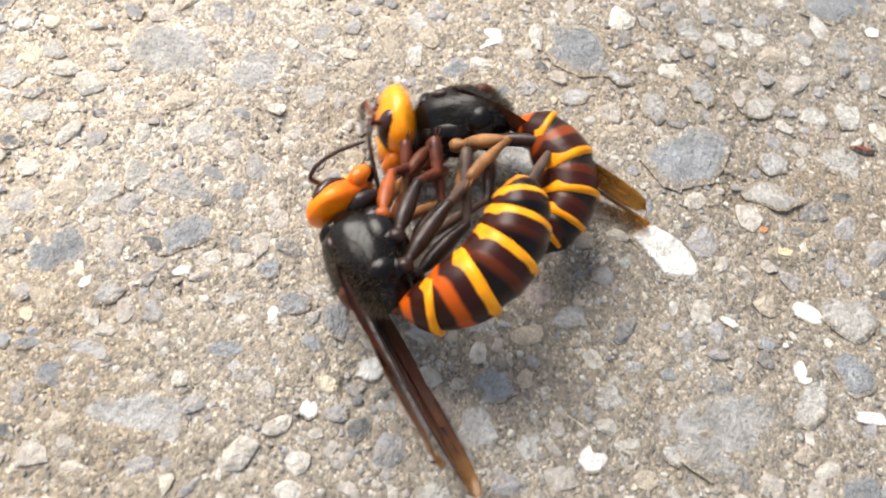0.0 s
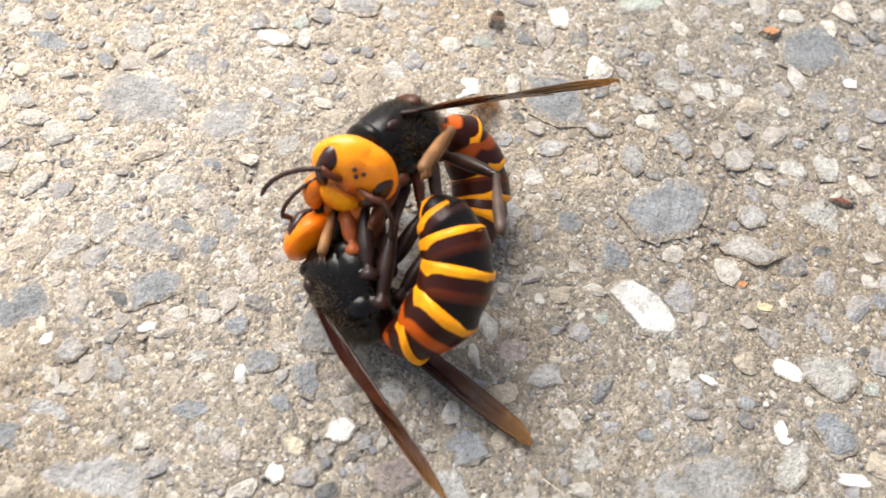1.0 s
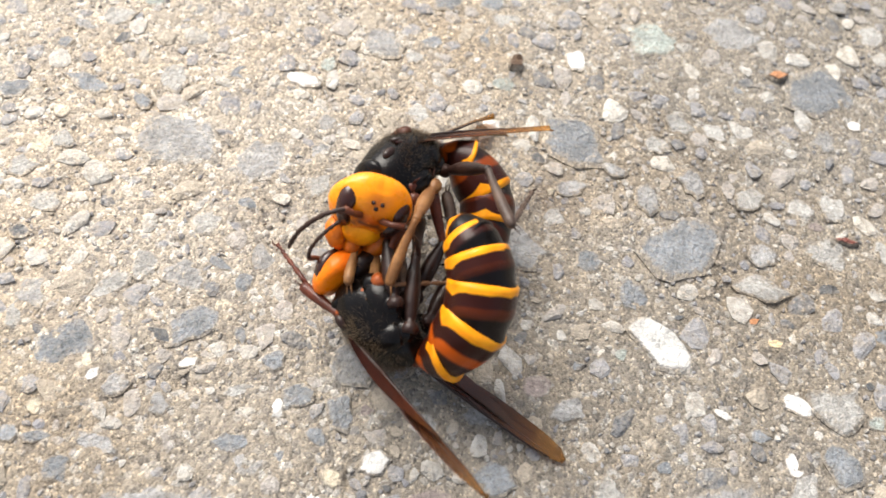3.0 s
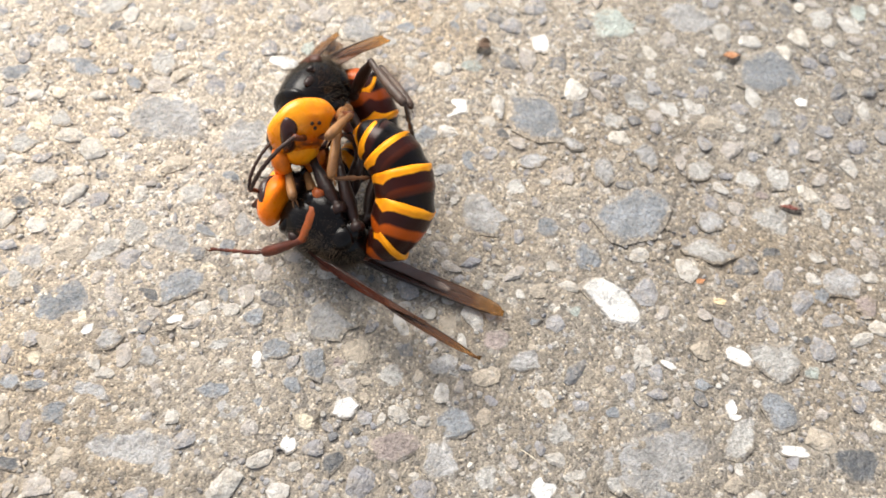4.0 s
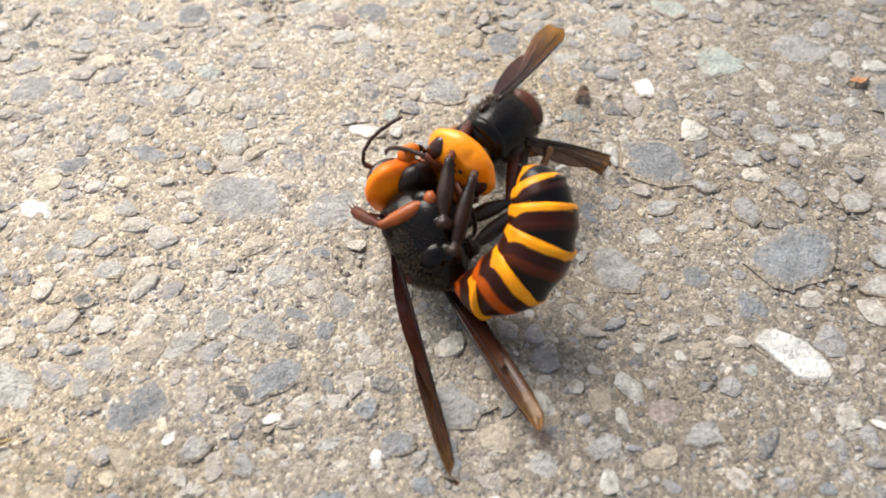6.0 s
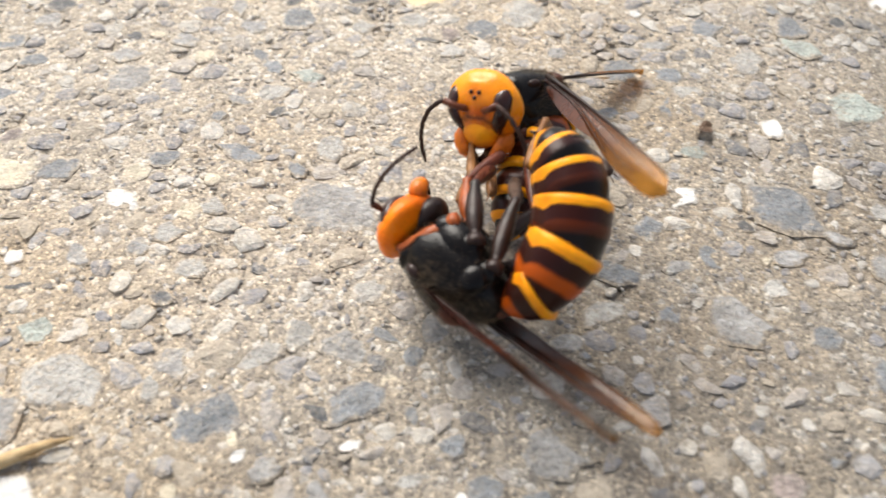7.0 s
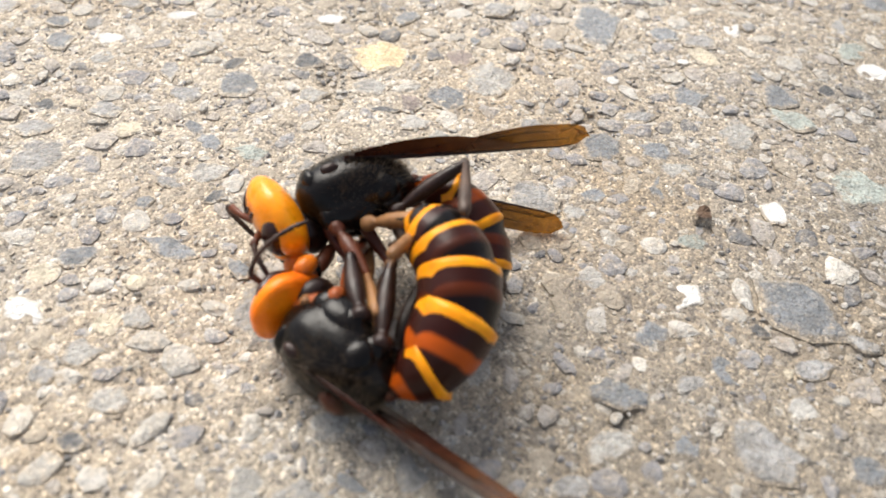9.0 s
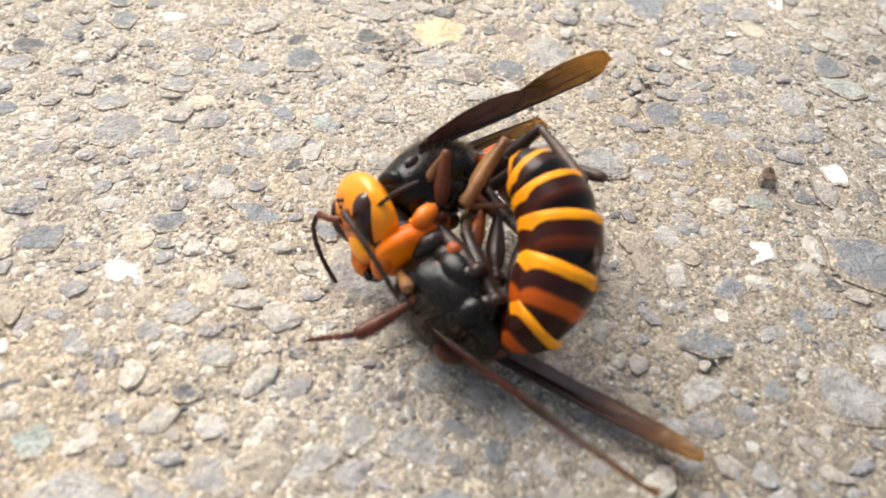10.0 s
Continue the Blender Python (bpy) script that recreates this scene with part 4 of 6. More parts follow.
stone("white", -51.2, 24.1, 5.6, 5.0, -52)
stone("white", -64.1, 53.2, 2.8, 2.4, -75)
stone("white", 72.2, 122.1, 5.0, 3.2, 76)
stone("cream", -71.9, 67.7, 8.0, 7.7, -54)
stone("cream", -31.5, 32.9, 2.8, 2.6, -83)
stone("cream", -74.5, 61.1, 3.8, 2.5, 2)
stone("blue", -80.9, 82.8, 8.0, 4.5, 17)
stone("dark", -81.3, 106.9, 5.4, 4.4, -12)
stone("dark", -61.7, 49.1, 4.1, 1.4, 12)
stone("dark", -71.3, 22.1, 3.2, 2.7, 2)
stone("pale", -51.3, 37.5, 9.1, 9.1, -45)
stone("grey", -57.8, 30.6, 9.5, 8.9, 38)
stone("grey", -77.5, 52.4, 8.3, 7.0, 2)
stone("grey", -64.2, 35.1, 10.7, 5.3, -27)
stone("grey", -63.0, 88.3, 7.6, 6.4, -77)
stone("grey", -87.6, 74.4, 6.1, 5.6, 2)
stone("bud", 19.4, 85.6, 2.6, 2.2, 20, 1.6)
stone("rust", 60.8, 88.6, 2.8, 2.0, 10, 1.0)
stone("red", 65.8, 58.4, 3.2, 1.3, -15, 0.9)
stone("rust", 50.9, 44.9, 1.9, 1.1, 20)
stone("tan", 53.4, 41.9, 2.2, 1.3, 0)

MIX = ["blue"] * 5 + ["grey"] * 6 + ["pale"] * 6 + ["green"] * 2 + ["cream"] + ["brown"] * 2
for _ in range(4000):
    if len(ground.children) >= 300:
        break
    x, y, r = chance.uniform(-105, 95), chance.uniform(5, 150), chance.uniform(1.6, 2.8)
    if free(x, y, r):
        stone(chance.choice(MIX), x, y, 2 * r * chance.uniform(0.95, 1.35), 2 * r * chance.uniform(0.7, 1.0), chance.uniform(0, 180))


def build_gravel():
    """All the smaller stones, in one mesh."""
    shapes = [(np.array([v.co for v in m.vertices]), [tuple(p.vertices) for p in m.polygons]) for m in GRAINS]
    verts, faces, count = [], [], 0
    for low, high, tries in ((1.2, 2.3, 4200), (0.5, 1.1, 6000), (0.18, 0.48, 30000)):
        for _ in range(tries):
            x, y, r = chance.uniform(-120, 110), chance.uniform(-6, 168), chance.uniform(low, high)
            if not free(x, y, r):
                continue
            claim(x, y, r)
            pts, polys = chance.choice(shapes)
            a, b = chance.uniform(0, 6.28), chance.uniform(0.5, 1.0)
            tilt, up = chance.uniform(-0.15, 0.15), r * (chance.uniform(0.05, 0.22) if r > 0.5 else chance.uniform(0.15, 0.65))
            lift = 0.25 * (float(lattice(1, np.array(x), np.array(y), 9.0)) - 0.5)
            u, v = pts[:, 0] * 2.1 * r, pts[:, 1] * 2.1 * r * b
            out = np.stack([x + u * math.cos(a) - v * math.sin(a), y + u * math.sin(a) + v * math.cos(a), pts[:, 2] * up - (0.25 if r > 1.15 else 0.33) + lift + tilt * u], -1)
            verts.append(out * MM)
            faces += [tuple(i + count for i in f) for f in polys]
            count += len(pts)
    mesh = bpy.data.meshes.new("gravel")
    mesh.from_pydata(np.concatenate(verts).tolist(), [], faces)
    mesh.materials.append(gravel_material())
    ob = new("gravel", mesh)
    ob.parent = ground
    return tagged(ob, "fine mixed gravel and sand grains", kind="stuff")


build_gravel()


# ---- what moves ----
def turned(a, b=0.0, c=0.0):
    """A turn about z, then y, then x of the turned frame, in degrees."""
    return pose(0, 0, 0, 0, 0, a) @ pose(0, 0, 0, 0, b) @ pose(0, 0, 0, c)


def at(p):
    return Matrix.Translation(Vector(p) * MM)


def swing(rows):
    """Poses whose x axis follows rows of (seconds, place, direction) with the least turning; a wide swing gets rows in between."""
    out, turn = [], None
    for t, p, d in rows:
        d = Vector(d).normalized()
        if turn is None:
            turn = d.to_track_quat("X", "Z")
        else:
            step = (turn @ Vector((1, 0, 0))).rotation_difference(d)
            last_t, last_p, last = out[-1]
            parts = int(step.angle / radians(65)) + 1
            for k in range(1, parts):
                f = k / parts
                out.append((last_t + (t - last_t) * f, last_p.lerp(p, f), Quaternion().slerp(step, f) @ turn))
            turn = step @ turn
        out.append((t, Vector(p), turn.copy()))
    return [(t, at(p) @ q.to_matrix().to_4x4()) for t, p, q in out]


def drive(made, twist, rows, legs):
    """rows: seconds; thorax x, y, z; heading, rise, roll; head turn, nod, lean; abdomen turn, bend, curl; left wing sweep, lift; right wing sweep, lift. twist: for each wing, times and its turn about its length.
    legs: for each leg, rows of seconds and the directions of thigh, shin and foot in the thorax's space."""
    walk(made["root"], [(r[0], at(r[1:4]) @ turned(r[4], -r[5], r[6])) for r in rows])
    walk(made["head"], [(r[0], at(NECK) @ turned(r[7], r[8], r[9])) for r in rows])
    walk(made["abdomen"], [(r[0], at(WAIST) @ turned(r[10], -r[11])) for r in rows])
    chain = [(r[0], Matrix.Identity(4), r[12] / 6) for r in rows]
    for k, plate in enumerate(made["plates"]):
        walk(plate, [(t, m) for t, m, _ in chain])
        if k < 5:
            chain = [(t, m @ at((-made["segments"][k], 0, 0)) @ turned(0, -bend * CURL[k]), bend) for t, m, bend in chain]
    walk(made["stinger"], [(t, m) for t, m, _ in chain])
    for s, i in ((1, 13), (-1, 15)):
        x, y, z = SHOULDER
        angles = [(r[0], r[i], r[i + 1], float(np.interp(r[0], *twist[s]))) for r in rows]
        full = []
        for a, b in zip(angles, angles[1:]):
            parts = int(sum(abs(q - p) for p, q in zip(a[1:], b[1:])) / 60) + 1
            full += [tuple(p + (q - p) * k / parts for p, q in zip(a, b)) for k in range(parts)]
        walk(made["wings"][s], [(t, at((x, s * y, z)) @ turned(-s * sweep, lift, s * roll)) for t, sweep, lift, roll in full + angles[-1:]])
    for (which, s), (leg, shin, foot) in made["legs"].items():
        x, y, z = COXA[which]
        thigh_len, shin_len, _ = BONES[which]
        given = legs[which, s]
        thighs = swing([(t, Vector((x, s * y, z)), d[:3]) for t, *d in given])
        walk(leg, thighs)
        # shin and foot are given in the thorax's space, their poses in the thigh's
        bends, heels = [], []
        for t, *d in given:
            back = [m for when, m in thighs if when == t][0].to_3x3().inverted()
            k, g = (back @ Vector(d[3:6])).normalized(), back @ Vector(d[6:])
            bends.append((t, Vector((thigh_len, 0, 0)), k))
            heels.append((t, Vector((thigh_len, 0, 0)) + k * shin_len, g))
        walk(shin, swing(bends))
        walk(foot, swing(heels))


def motions():
    drive(upper, {1: ((2.0, 3.3, 5.2, 5.4, 5.7, 6.8, 7.0, 7.2, 8.0, 8.5, 9.0, 10.0), (32, -35, -25, 0, 15, -40, -40, 32, 20, 15, 40, 58)), -1: ((5.2, 5.4, 5.5, 5.7, 6.8, 7.5, 8.5), (32, 15, 0, -5, 30, 0, -20))}, [
        (0, 11.8, 52.4, 7.9, -181.3, -18.2, 76.3, 21, 8.3, -41.1, 8.3, 24.4, 158.6, -23.6, -31.3, 18.2, -30.2),
        (0.2, 4.2, 49.5, 13.1, -149.1, 3, 88.8, 13.7, 20.3, -21.7, 2.3, 52.2, 163.5, 3.2, -34.2, 18.5, -19.3),
        (0.5, 9, 53.8, 8.7, -145.6, -8.8, 65.4, 37.7, 33.2, -61.4, 4.8, 68.1, 142.5, -15.6, -14, 9.7, -4.8),
        (1, 6.8, 52.3, 14.2, -132, 10.8, 47.7, 25.2, 21.2, -60, 7.7, 45.8, 171.4, 18.5, -15.7, 10.2, -13.2),
        (1.5, 6, 55.3, 11.9, -119, 9.3, 63.1, 11.5, 10, -67.3, 8.7, 66.2, 162.8, -0.3, -24.9, 6.1, -10.4),
        (2, 3.4, 54.7, 12.3, -120.4, 10.3, 62.6, 17.2, 23.5, -63.5, 6.2, 57.1, 149.4, -6.9, -27.7, 4.5, -13.5),
        (3.3, 3.3, 54.1, 14, -124.6, 8.9, 69.7, 32.3, 34.7, -72.6, -21, 70.5, 176.8, -8.8, -20.7, 13.9, -5.3),
        (3.5, 7.8, 53, 13.6, -124.2, 4, 51.3, 44.8, 30.2, -58.3, -19.1, 86.7, 129.3, -15.2, -11.7, 28.8, 3),
        (4, -4.7, 61.3, 13.9, -110, 8.8, 52.3, 42.6, 38.6, -53, -21.4, 72.8, 185.8, -19.6, -11.4, 18.6, -3.4),
        (4.5, -3.7, 60.9, 13.4, -106.4, 8, 58.2, 37.7, 40.1, -60.4, -18.8, 81.7, 199.3, -24, -8.4, 19.1, 1.8),
        (5, -1.8, 62.6, 9.6, -94, 5, 54, 25.8, 19.4, -68, 20.8, 96.5, 174.8, -16.8, -11.4, 14.7, 3.8),
        (5.2, -1.6, 63.7, 8.4, -97.7, 4.5, 45.3, 21.4, 17.1, -53.8, 26, 104.5, 155.4, -18.9, -7.4, 21.3, 8.7),
        (5.4, 4.7, 62.8, 9.8, -107.6, 4.1, -2.4, 9.7, 6.2, -12, 9.1, 130.8, 137.6, -2.8, -7.6, 6.9, -3.6),
        (5.5, 13.4, 62.4, 13, -122, 5.8, -48.3, 20.4, 3.5, 26.3, 6.4, 53, 180.4, 1.8, -21.2, -3.6, -22),
        (5.6, 20.5, 63.4, 12.2, -121.1, 8.1, -51.9, 12, 17.1, 34, 7.8, 53.1, 187.6, 1.5, -20.1, -2.8, -20),
        (5.7, 16.6, 63.1, 12.3, -126.9, 1.8, -48.2, 5.1, 9.3, 18.8, 7.8, 53.6, 182.9, 0.6, -18.8, -0.3, -20.6),
        (6.8, -0.8, 79.6, 9.4, -137.5, 25.1, 20.3, 19.7, 15.7, -1.1, 13.8, 148.1, -21.8, 117.2, -19.5, 9.1, 5.8),
        (7, -4.7, 77.4, 9.3, -145.1, 20.5, 37, 20.4, 19.4, -9.5, 15.1, 147.6, -43.3, 103.4, -26, 2.1, 7),
        (7.2, -20.3, 74.1, 6.4, -112.9, -0.2, 92.5, 0.2, -18.6, -48, 24.6, 114.2, 27.2, -6, -10, 6.1, -4.4),
        (7.5, -19.5, 71.6, 6.9, -106.8, 4.1, 66.8, 7, -10.6, -44.1, 13.6, 105.4, 88.7, -17, -8.6, -7.9, -11.6),
        (7.7, -17.8, 73.5, 6.4, -131.7, -7.9, 102.6, 0.9, 5.4, -55.3, 9.8, 101.9, 111.3, -15.9, -18.8, 11.6, -5),
        (8, -14.4, 72.1, 7.6, -119.4, -3.3, 79, 24.3, -38, -27.4, 5.8, 76.2, 191.9, -12, -43, 8.5, -12),
        (8.5, -14.7, 77.1, 7.5, -142.8, 15.4, 86.6, -4.6, 8.2, -74.7, 7.5, 75.5, 117.7, 6.3, -41.3, -8.8, -10.1),
        (9, -21.5, 74.5, 10.4, -155.3, -5.7, 59.8, -6.3, 13.4, -54.8, -1.9, 39.6, 165, -7.6, -9.3, 12.6, -21.5),
        (9.5, -21.3, 74, 10.6, -158.1, -6.7, 54.7, 4.1, -21.7, -37.2, -3.1, 32.5, 165.7, -1.2, -4.4, 26.2, -2.1),
        (10, -22.8, 70.7, 9.5, -129.5, -2.7, 66.6, -3.3, -13.6, -26.4, 7.5, 41.9, 162.7, 1.4, -11.4, 12.3, -4.5),
    ], {
        ("front", 1): [
            (0, 0.35, 0.5, -0.79, 0.14, -0.17, -0.98, 0.18, -0.68, 0.71),
            (0.2, 0.75, -0.39, -0.53, 0.15, -0.81, -0.56, -0.37, -0.43, 0.83),
            (0.5, 0.81, 0.41, -0.42, 0.64, -0.39, -0.66, -0.51, -0.77, 0.37),
            (1, 0.92, -0.03, -0.4, -0.05, -0.81, -0.59, -0.78, -0.6, 0.15),
            (1.5, 0.97, -0.2, -0.15, 0.35, -0.88, -0.33, -0.92, -0.37, 0.08),
            (2, 0.93, -0.22, -0.29, 0.29, -0.87, -0.4, -0.91, -0.38, 0.17),
            (3.3, 0.87, -0.33, -0.36, 0.25, -0.92, -0.31, -0.87, -0.43, 0.23),
            (3.5, 0.72, 0.69, 0.1, 1, -0.02, -0.01, -0.79, -0.58, -0.2),
            (4, 0.33, 0.94, 0.02, 0.98, 0.12, 0.13, -0.83, -0.54, -0.17),
            (4.5, 0.78, 0.61, -0.08, 0.96, 0.27, 0.1, -0.8, -0.57, -0.18),
            (5, 0.97, -0.16, 0.19, 0.58, -0.81, 0, -0.87, -0.17, -0.46),
            (5.2, 0.99, 0.08, 0.14, 0.8, -0.6, -0.05, -0.9, -0.16, -0.41),
            (5.4, 0.94, 0.23, 0.24, 0.62, -0.67, -0.42, -0.82, 0.31, -0.48),
            (5.5, 0.82, 0.57, 0.1, 0.06, -0.16, -0.99, -0.81, 0.58, -0.01),
            (5.6, 0.9, 0.43, 0.08, 0.29, -0.23, -0.93, -0.83, 0.55, -0.02),
            (5.7, 0.86, 0.43, 0.29, 0.33, -0.44, -0.83, -0.77, 0.59, -0.23),
            (6.8, 0.87, 0.45, -0.2, 0.72, -0.07, -0.69, -0.86, -0.49, 0.17),
            (7, 0.7, -0.51, -0.49, 0.61, 0.13, -0.78, -0.7, -0.65, 0.31),
            (7.2, 0.78, -0.43, 0.45, 0.1, -0.55, -0.83, -0.59, -0.25, 0.77),
            (7.5, 0.93, 0.05, -0.35, 0.57, -0.52, -0.63, -0.9, -0.36, 0.24),
            (7.7, 0.7, -0.08, -0.71, 0.36, -0.72, -0.59, -0.5, -0.24, 0.83),
            (8, 0.79, 0.25, -0.56, 0.34, -0.79, -0.5, -0.8, -0.42, 0.42),
            (8.5, 0.93, 0.11, -0.36, 0.57, -0.51, -0.65, -0.68, -0.25, 0.69),
            (9, -0.16, 0.34, -0.93, 0.16, 0.61, -0.77, -0.15, -0.9, 0.4),
            (9.5, 0.01, 0.88, -0.47, 0.18, 0.57, -0.8, -0.18, -0.91, 0.39),
            (10, -0.5, 0.59, 0.63, 0.62, -0.76, -0.19, -0.9, -0.3, -0.41),
        ],
        ("front", -1): [
            (0, 0.61, 0.52, -0.6, -0.07, 0.8, -0.59, 0.22, -0.88, 0.43),
            (0.2, 0.86, -0.36, -0.37, 0.81, 0.36, -0.47, -0.46, -0.74, 0.49),
            (0.5, 0.96, 0.26, -0.09, 0.51, 0.77, -0.39, -0.28, -0.95, 0.16),
            (1, 0.97, -0.22, -0.03, 0.81, 0.32, -0.49, -0.66, -0.75, 0.03),
            (1.5, 0.93, -0.28, 0.24, 0.93, 0.22, -0.3, -0.74, -0.67, 0.05),
            (2, 0.96, -0.25, 0.15, 0.89, 0.24, -0.39, -0.74, -0.67, 0.11),
            (3.3, 0.96, -0.21, 0.16, 0.87, 0.13, -0.48, -0.71, -0.68, 0.21),
            (3.5, 0.96, -0.17, 0.23, 0.89, 0.37, -0.27, -0.68, -0.73, -0.07),
            (4, 0.98, -0.18, 0.03, 0.82, 0.36, -0.45, -0.73, -0.68, 0.04),
            (4.5, 0.96, -0.21, 0.18, 0.89, 0.23, -0.4, 0.29, 0.18, -0.94),
            (5, -0.22, -0.36, 0.91, 0.17, -0.59, 0.78, 0.37, -0.64, 0.67),
            (5.2, 0.01, -0.63, 0.78, 0.95, -0.29, 0.12, 0.95, -0.26, -0.16),
            (5.4, -0.19, -0.98, 0.04, 0.69, -0.52, -0.49, 0.96, -0.19, -0.22),
            (5.5, -0.15, -0.7, -0.7, 0.36, -0.4, -0.84, 0.96, -0.04, -0.27),
            (5.6, -0.1, -0.31, -0.95, 0, -0.32, -0.95, 0.96, 0.01, -0.27),
            (5.7, -0.06, -0.09, -0.99, -0.22, -0.2, -0.96, 0.95, 0.11, -0.28),
            (6.8, 0.99, 0.1, -0.09, 0.63, 0.6, -0.49, -0.71, -0.7, 0.08),
            (7, 0.95, 0.25, -0.19, 0.48, 0.63, -0.61, -0.59, -0.78, 0.23),
            (7.2, 0.95, -0.04, -0.31, 0.58, 0.5, -0.64, -0.61, -0.62, 0.48),
            (7.5, 0.99, -0, -0.14, 0.7, 0.66, -0.28, -0.7, -0.71, 0.06),
            (7.7, 0.8, -0.06, -0.59, 0.35, 0.48, -0.81, -0.36, -0.62, 0.7),
            (8, 0.99, 0.15, -0.08, 0.62, 0.53, -0.58, -0.57, -0.76, 0.3),
            (8.5, 0.93, -0.2, -0.3, 0.6, 0.26, -0.76, -0.59, -0.51, 0.63),
            (9, 0.7, 0.35, -0.62, 0.19, 0.85, -0.49, -0.11, -0.95, 0.3),
            (9.5, 0.72, 0.43, -0.54, 0.17, 0.89, -0.41, -0.13, -0.97, 0.22),
            (10, 0.97, 0.21, -0.15, 0.53, 0.7, -0.48, -0.5, -0.83, 0.25),
        ],
        ("middle", 1): [
            (0, -0.91, 0.39, -0.14, 0.43, 0.55, -0.72, -0.03, -0.85, 0.52),
            (0.2, -0.75, 0.52, -0.42, 0.8, -0.51, -0.33, -0.7, -0.46, 0.55),
            (0.5, -0.12, 0.82, 0.56, 0.36, -0.09, -0.93, -0.38, -0.79, 0.48),
            (1, -0.11, 0.84, 0.53, 0.94, 0.31, -0.17, -0.76, -0.65, -0.07),
            (1.5, 0.99, 0.13, -0.04, 0.81, -0.44, -0.37, -0.8, -0.13, -0.63),
            (2, 0.96, 0.22, -0.2, 0.8, -0.44, -0.42, -0.82, -0.12, -0.6),
            (3.3, 0.89, 0.43, -0.16, 0.8, -0.46, -0.37, -0.84, -0.23, -0.55),
            (3.5, 0.7, 0.66, -0.27, 0.94, -0.21, -0.26, -0.83, -0.08, -0.64),
            (4, 0.79, 0.6, 0.15, 0.84, -0.21, -0.49, -0.74, 0.03, -0.67),
            (4.5, 0.79, 0.61, -0.1, 0.96, -0.19, -0.22, -0.71, -0.01, -0.75),
            (5, 0.91, 0.39, 0.12, 0.83, -0.44, -0.35, -0.5, 0.09, -0.94),
            (5.2, 0.88, 0.41, 0.25, 0.54, -0.56, -0.63, -0.59, 0.24, -0.87),
            (5.4, -0.52, 0.02, 0.86, 0.99, 0.14, -0.09, -0.87, -0.06, -0.49),
            (5.5, -0.64, -0.18, 0.74, 0.93, 0.28, 0.25, -0.86, 0.18, -0.48),
            (5.6, -0.67, -0.13, 0.73, 0.85, 0.53, 0.01, -0.93, 0.1, -0.35),
            (5.7, -0.69, -0.12, 0.71, 0.65, 0.72, -0.24, -0.9, -0.05, -0.43),
            (6.8, 0.7, 0.55, -0.45, 0.94, 0.31, -0.14, -0.83, -0.55, -0.07),
            (7, 0.64, 0.73, 0.23, 0.67, 0.39, -0.63, -0.71, -0.66, 0.25),
            (7.2, 0.63, 0.78, -0.02, 0.38, 0.1, -0.92, -0.63, -0.46, 0.63),
            (7.5, 0.54, 0.74, 0.39, 0.49, 0.52, -0.7, -0.73, -0.64, 0.23),
            (7.7, -0.08, 0.47, -0.88, 0.69, 0.19, -0.7, -0.56, -0.49, 0.67),
            (8, 0.77, 0.62, -0.13, 0.75, 0.41, -0.51, -0.67, -0.69, 0.27),
            (8.5, 0.75, 0.46, -0.48, 0.61, -0.02, -0.79, -0.66, -0.39, 0.65),
            (9, -0.77, 0.53, -0.36, 0.77, 0.52, -0.37, -0.42, -0.86, 0.29),
            (9.5, -0.52, 0.84, -0.14, 0.55, 0.71, -0.45, -0.35, -0.9, 0.25),
            (10, -0.69, 0.69, 0.2, 0.89, -0.38, -0.27, -0.92, -0.29, -0.44),
        ],
        ("middle", -1): [
            (0, 0.03, 0.49, -0.87, 0.58, 0.69, -0.43, -0.04, -0.92, 0.38),
            (0.2, 0.65, -0.23, -0.72, 0.93, 0.26, -0.26, -0.55, -0.73, 0.41),
            (0.5, 0.95, 0.24, -0.19, 0.48, 0.76, -0.44, -0.28, -0.95, 0.16),
            (1, 0.97, -0.19, -0.16, 0.76, 0.42, -0.5, -0.64, -0.77, 0.02),
            (1.5, 0.96, -0.24, 0.1, 0.87, 0.31, -0.38, -0.72, -0.69, 0.07),
            (2, 0.98, -0.22, 0.01, 0.83, 0.33, -0.45, -0.71, -0.69, 0.11),
            (3.3, 0.98, -0.21, -0.01, 0.8, 0.29, -0.52, -0.67, -0.72, 0.2),
            (3.5, 0.99, -0.08, 0.08, 0.8, 0.43, -0.42, -0.66, -0.75, -0.03),
            (4, 0.98, -0.14, -0.1, 0.75, 0.43, -0.5, -0.71, -0.7, 0.05),
            (4.5, 0.98, -0.18, 0.03, 0.82, 0.33, -0.46, -0.76, -0.65, 0.03),
            (5, 0.89, -0.16, 0.44, 0.95, 0.29, -0.15, -0.77, -0.57, -0.27),
            (5.2, 0.92, -0.11, 0.37, 0.92, 0.35, -0.2, -0.81, -0.52, -0.28),
            (5.4, 0.9, -0.27, 0.33, 0.94, 0.33, -0.1, -0.82, -0.18, -0.54),
            (5.5, 0.98, -0.17, 0.02, 0.84, 0.51, -0.2, -0.9, 0.09, -0.43),
            (5.6, 0.96, -0.26, -0.1, 0.85, 0.43, -0.31, -0.94, 0.12, -0.31),
            (5.7, 0.96, -0.24, 0.11, 0.88, 0.44, -0.15, -0.86, 0.05, -0.5),
            (6.8, 0.98, 0.14, -0.11, 0.6, 0.62, -0.5, -0.71, -0.7, 0.08),
            (7, 0.94, 0.27, -0.21, 0.45, 0.65, -0.61, -0.59, -0.78, 0.22),
            (7.2, 0.81, -0.14, -0.57, 0.66, 0.58, -0.48, -0.65, -0.65, 0.4),
            (7.5, 0.92, -0.01, -0.38, 0.71, 0.67, -0.2, -0.72, -0.69, 0.02),
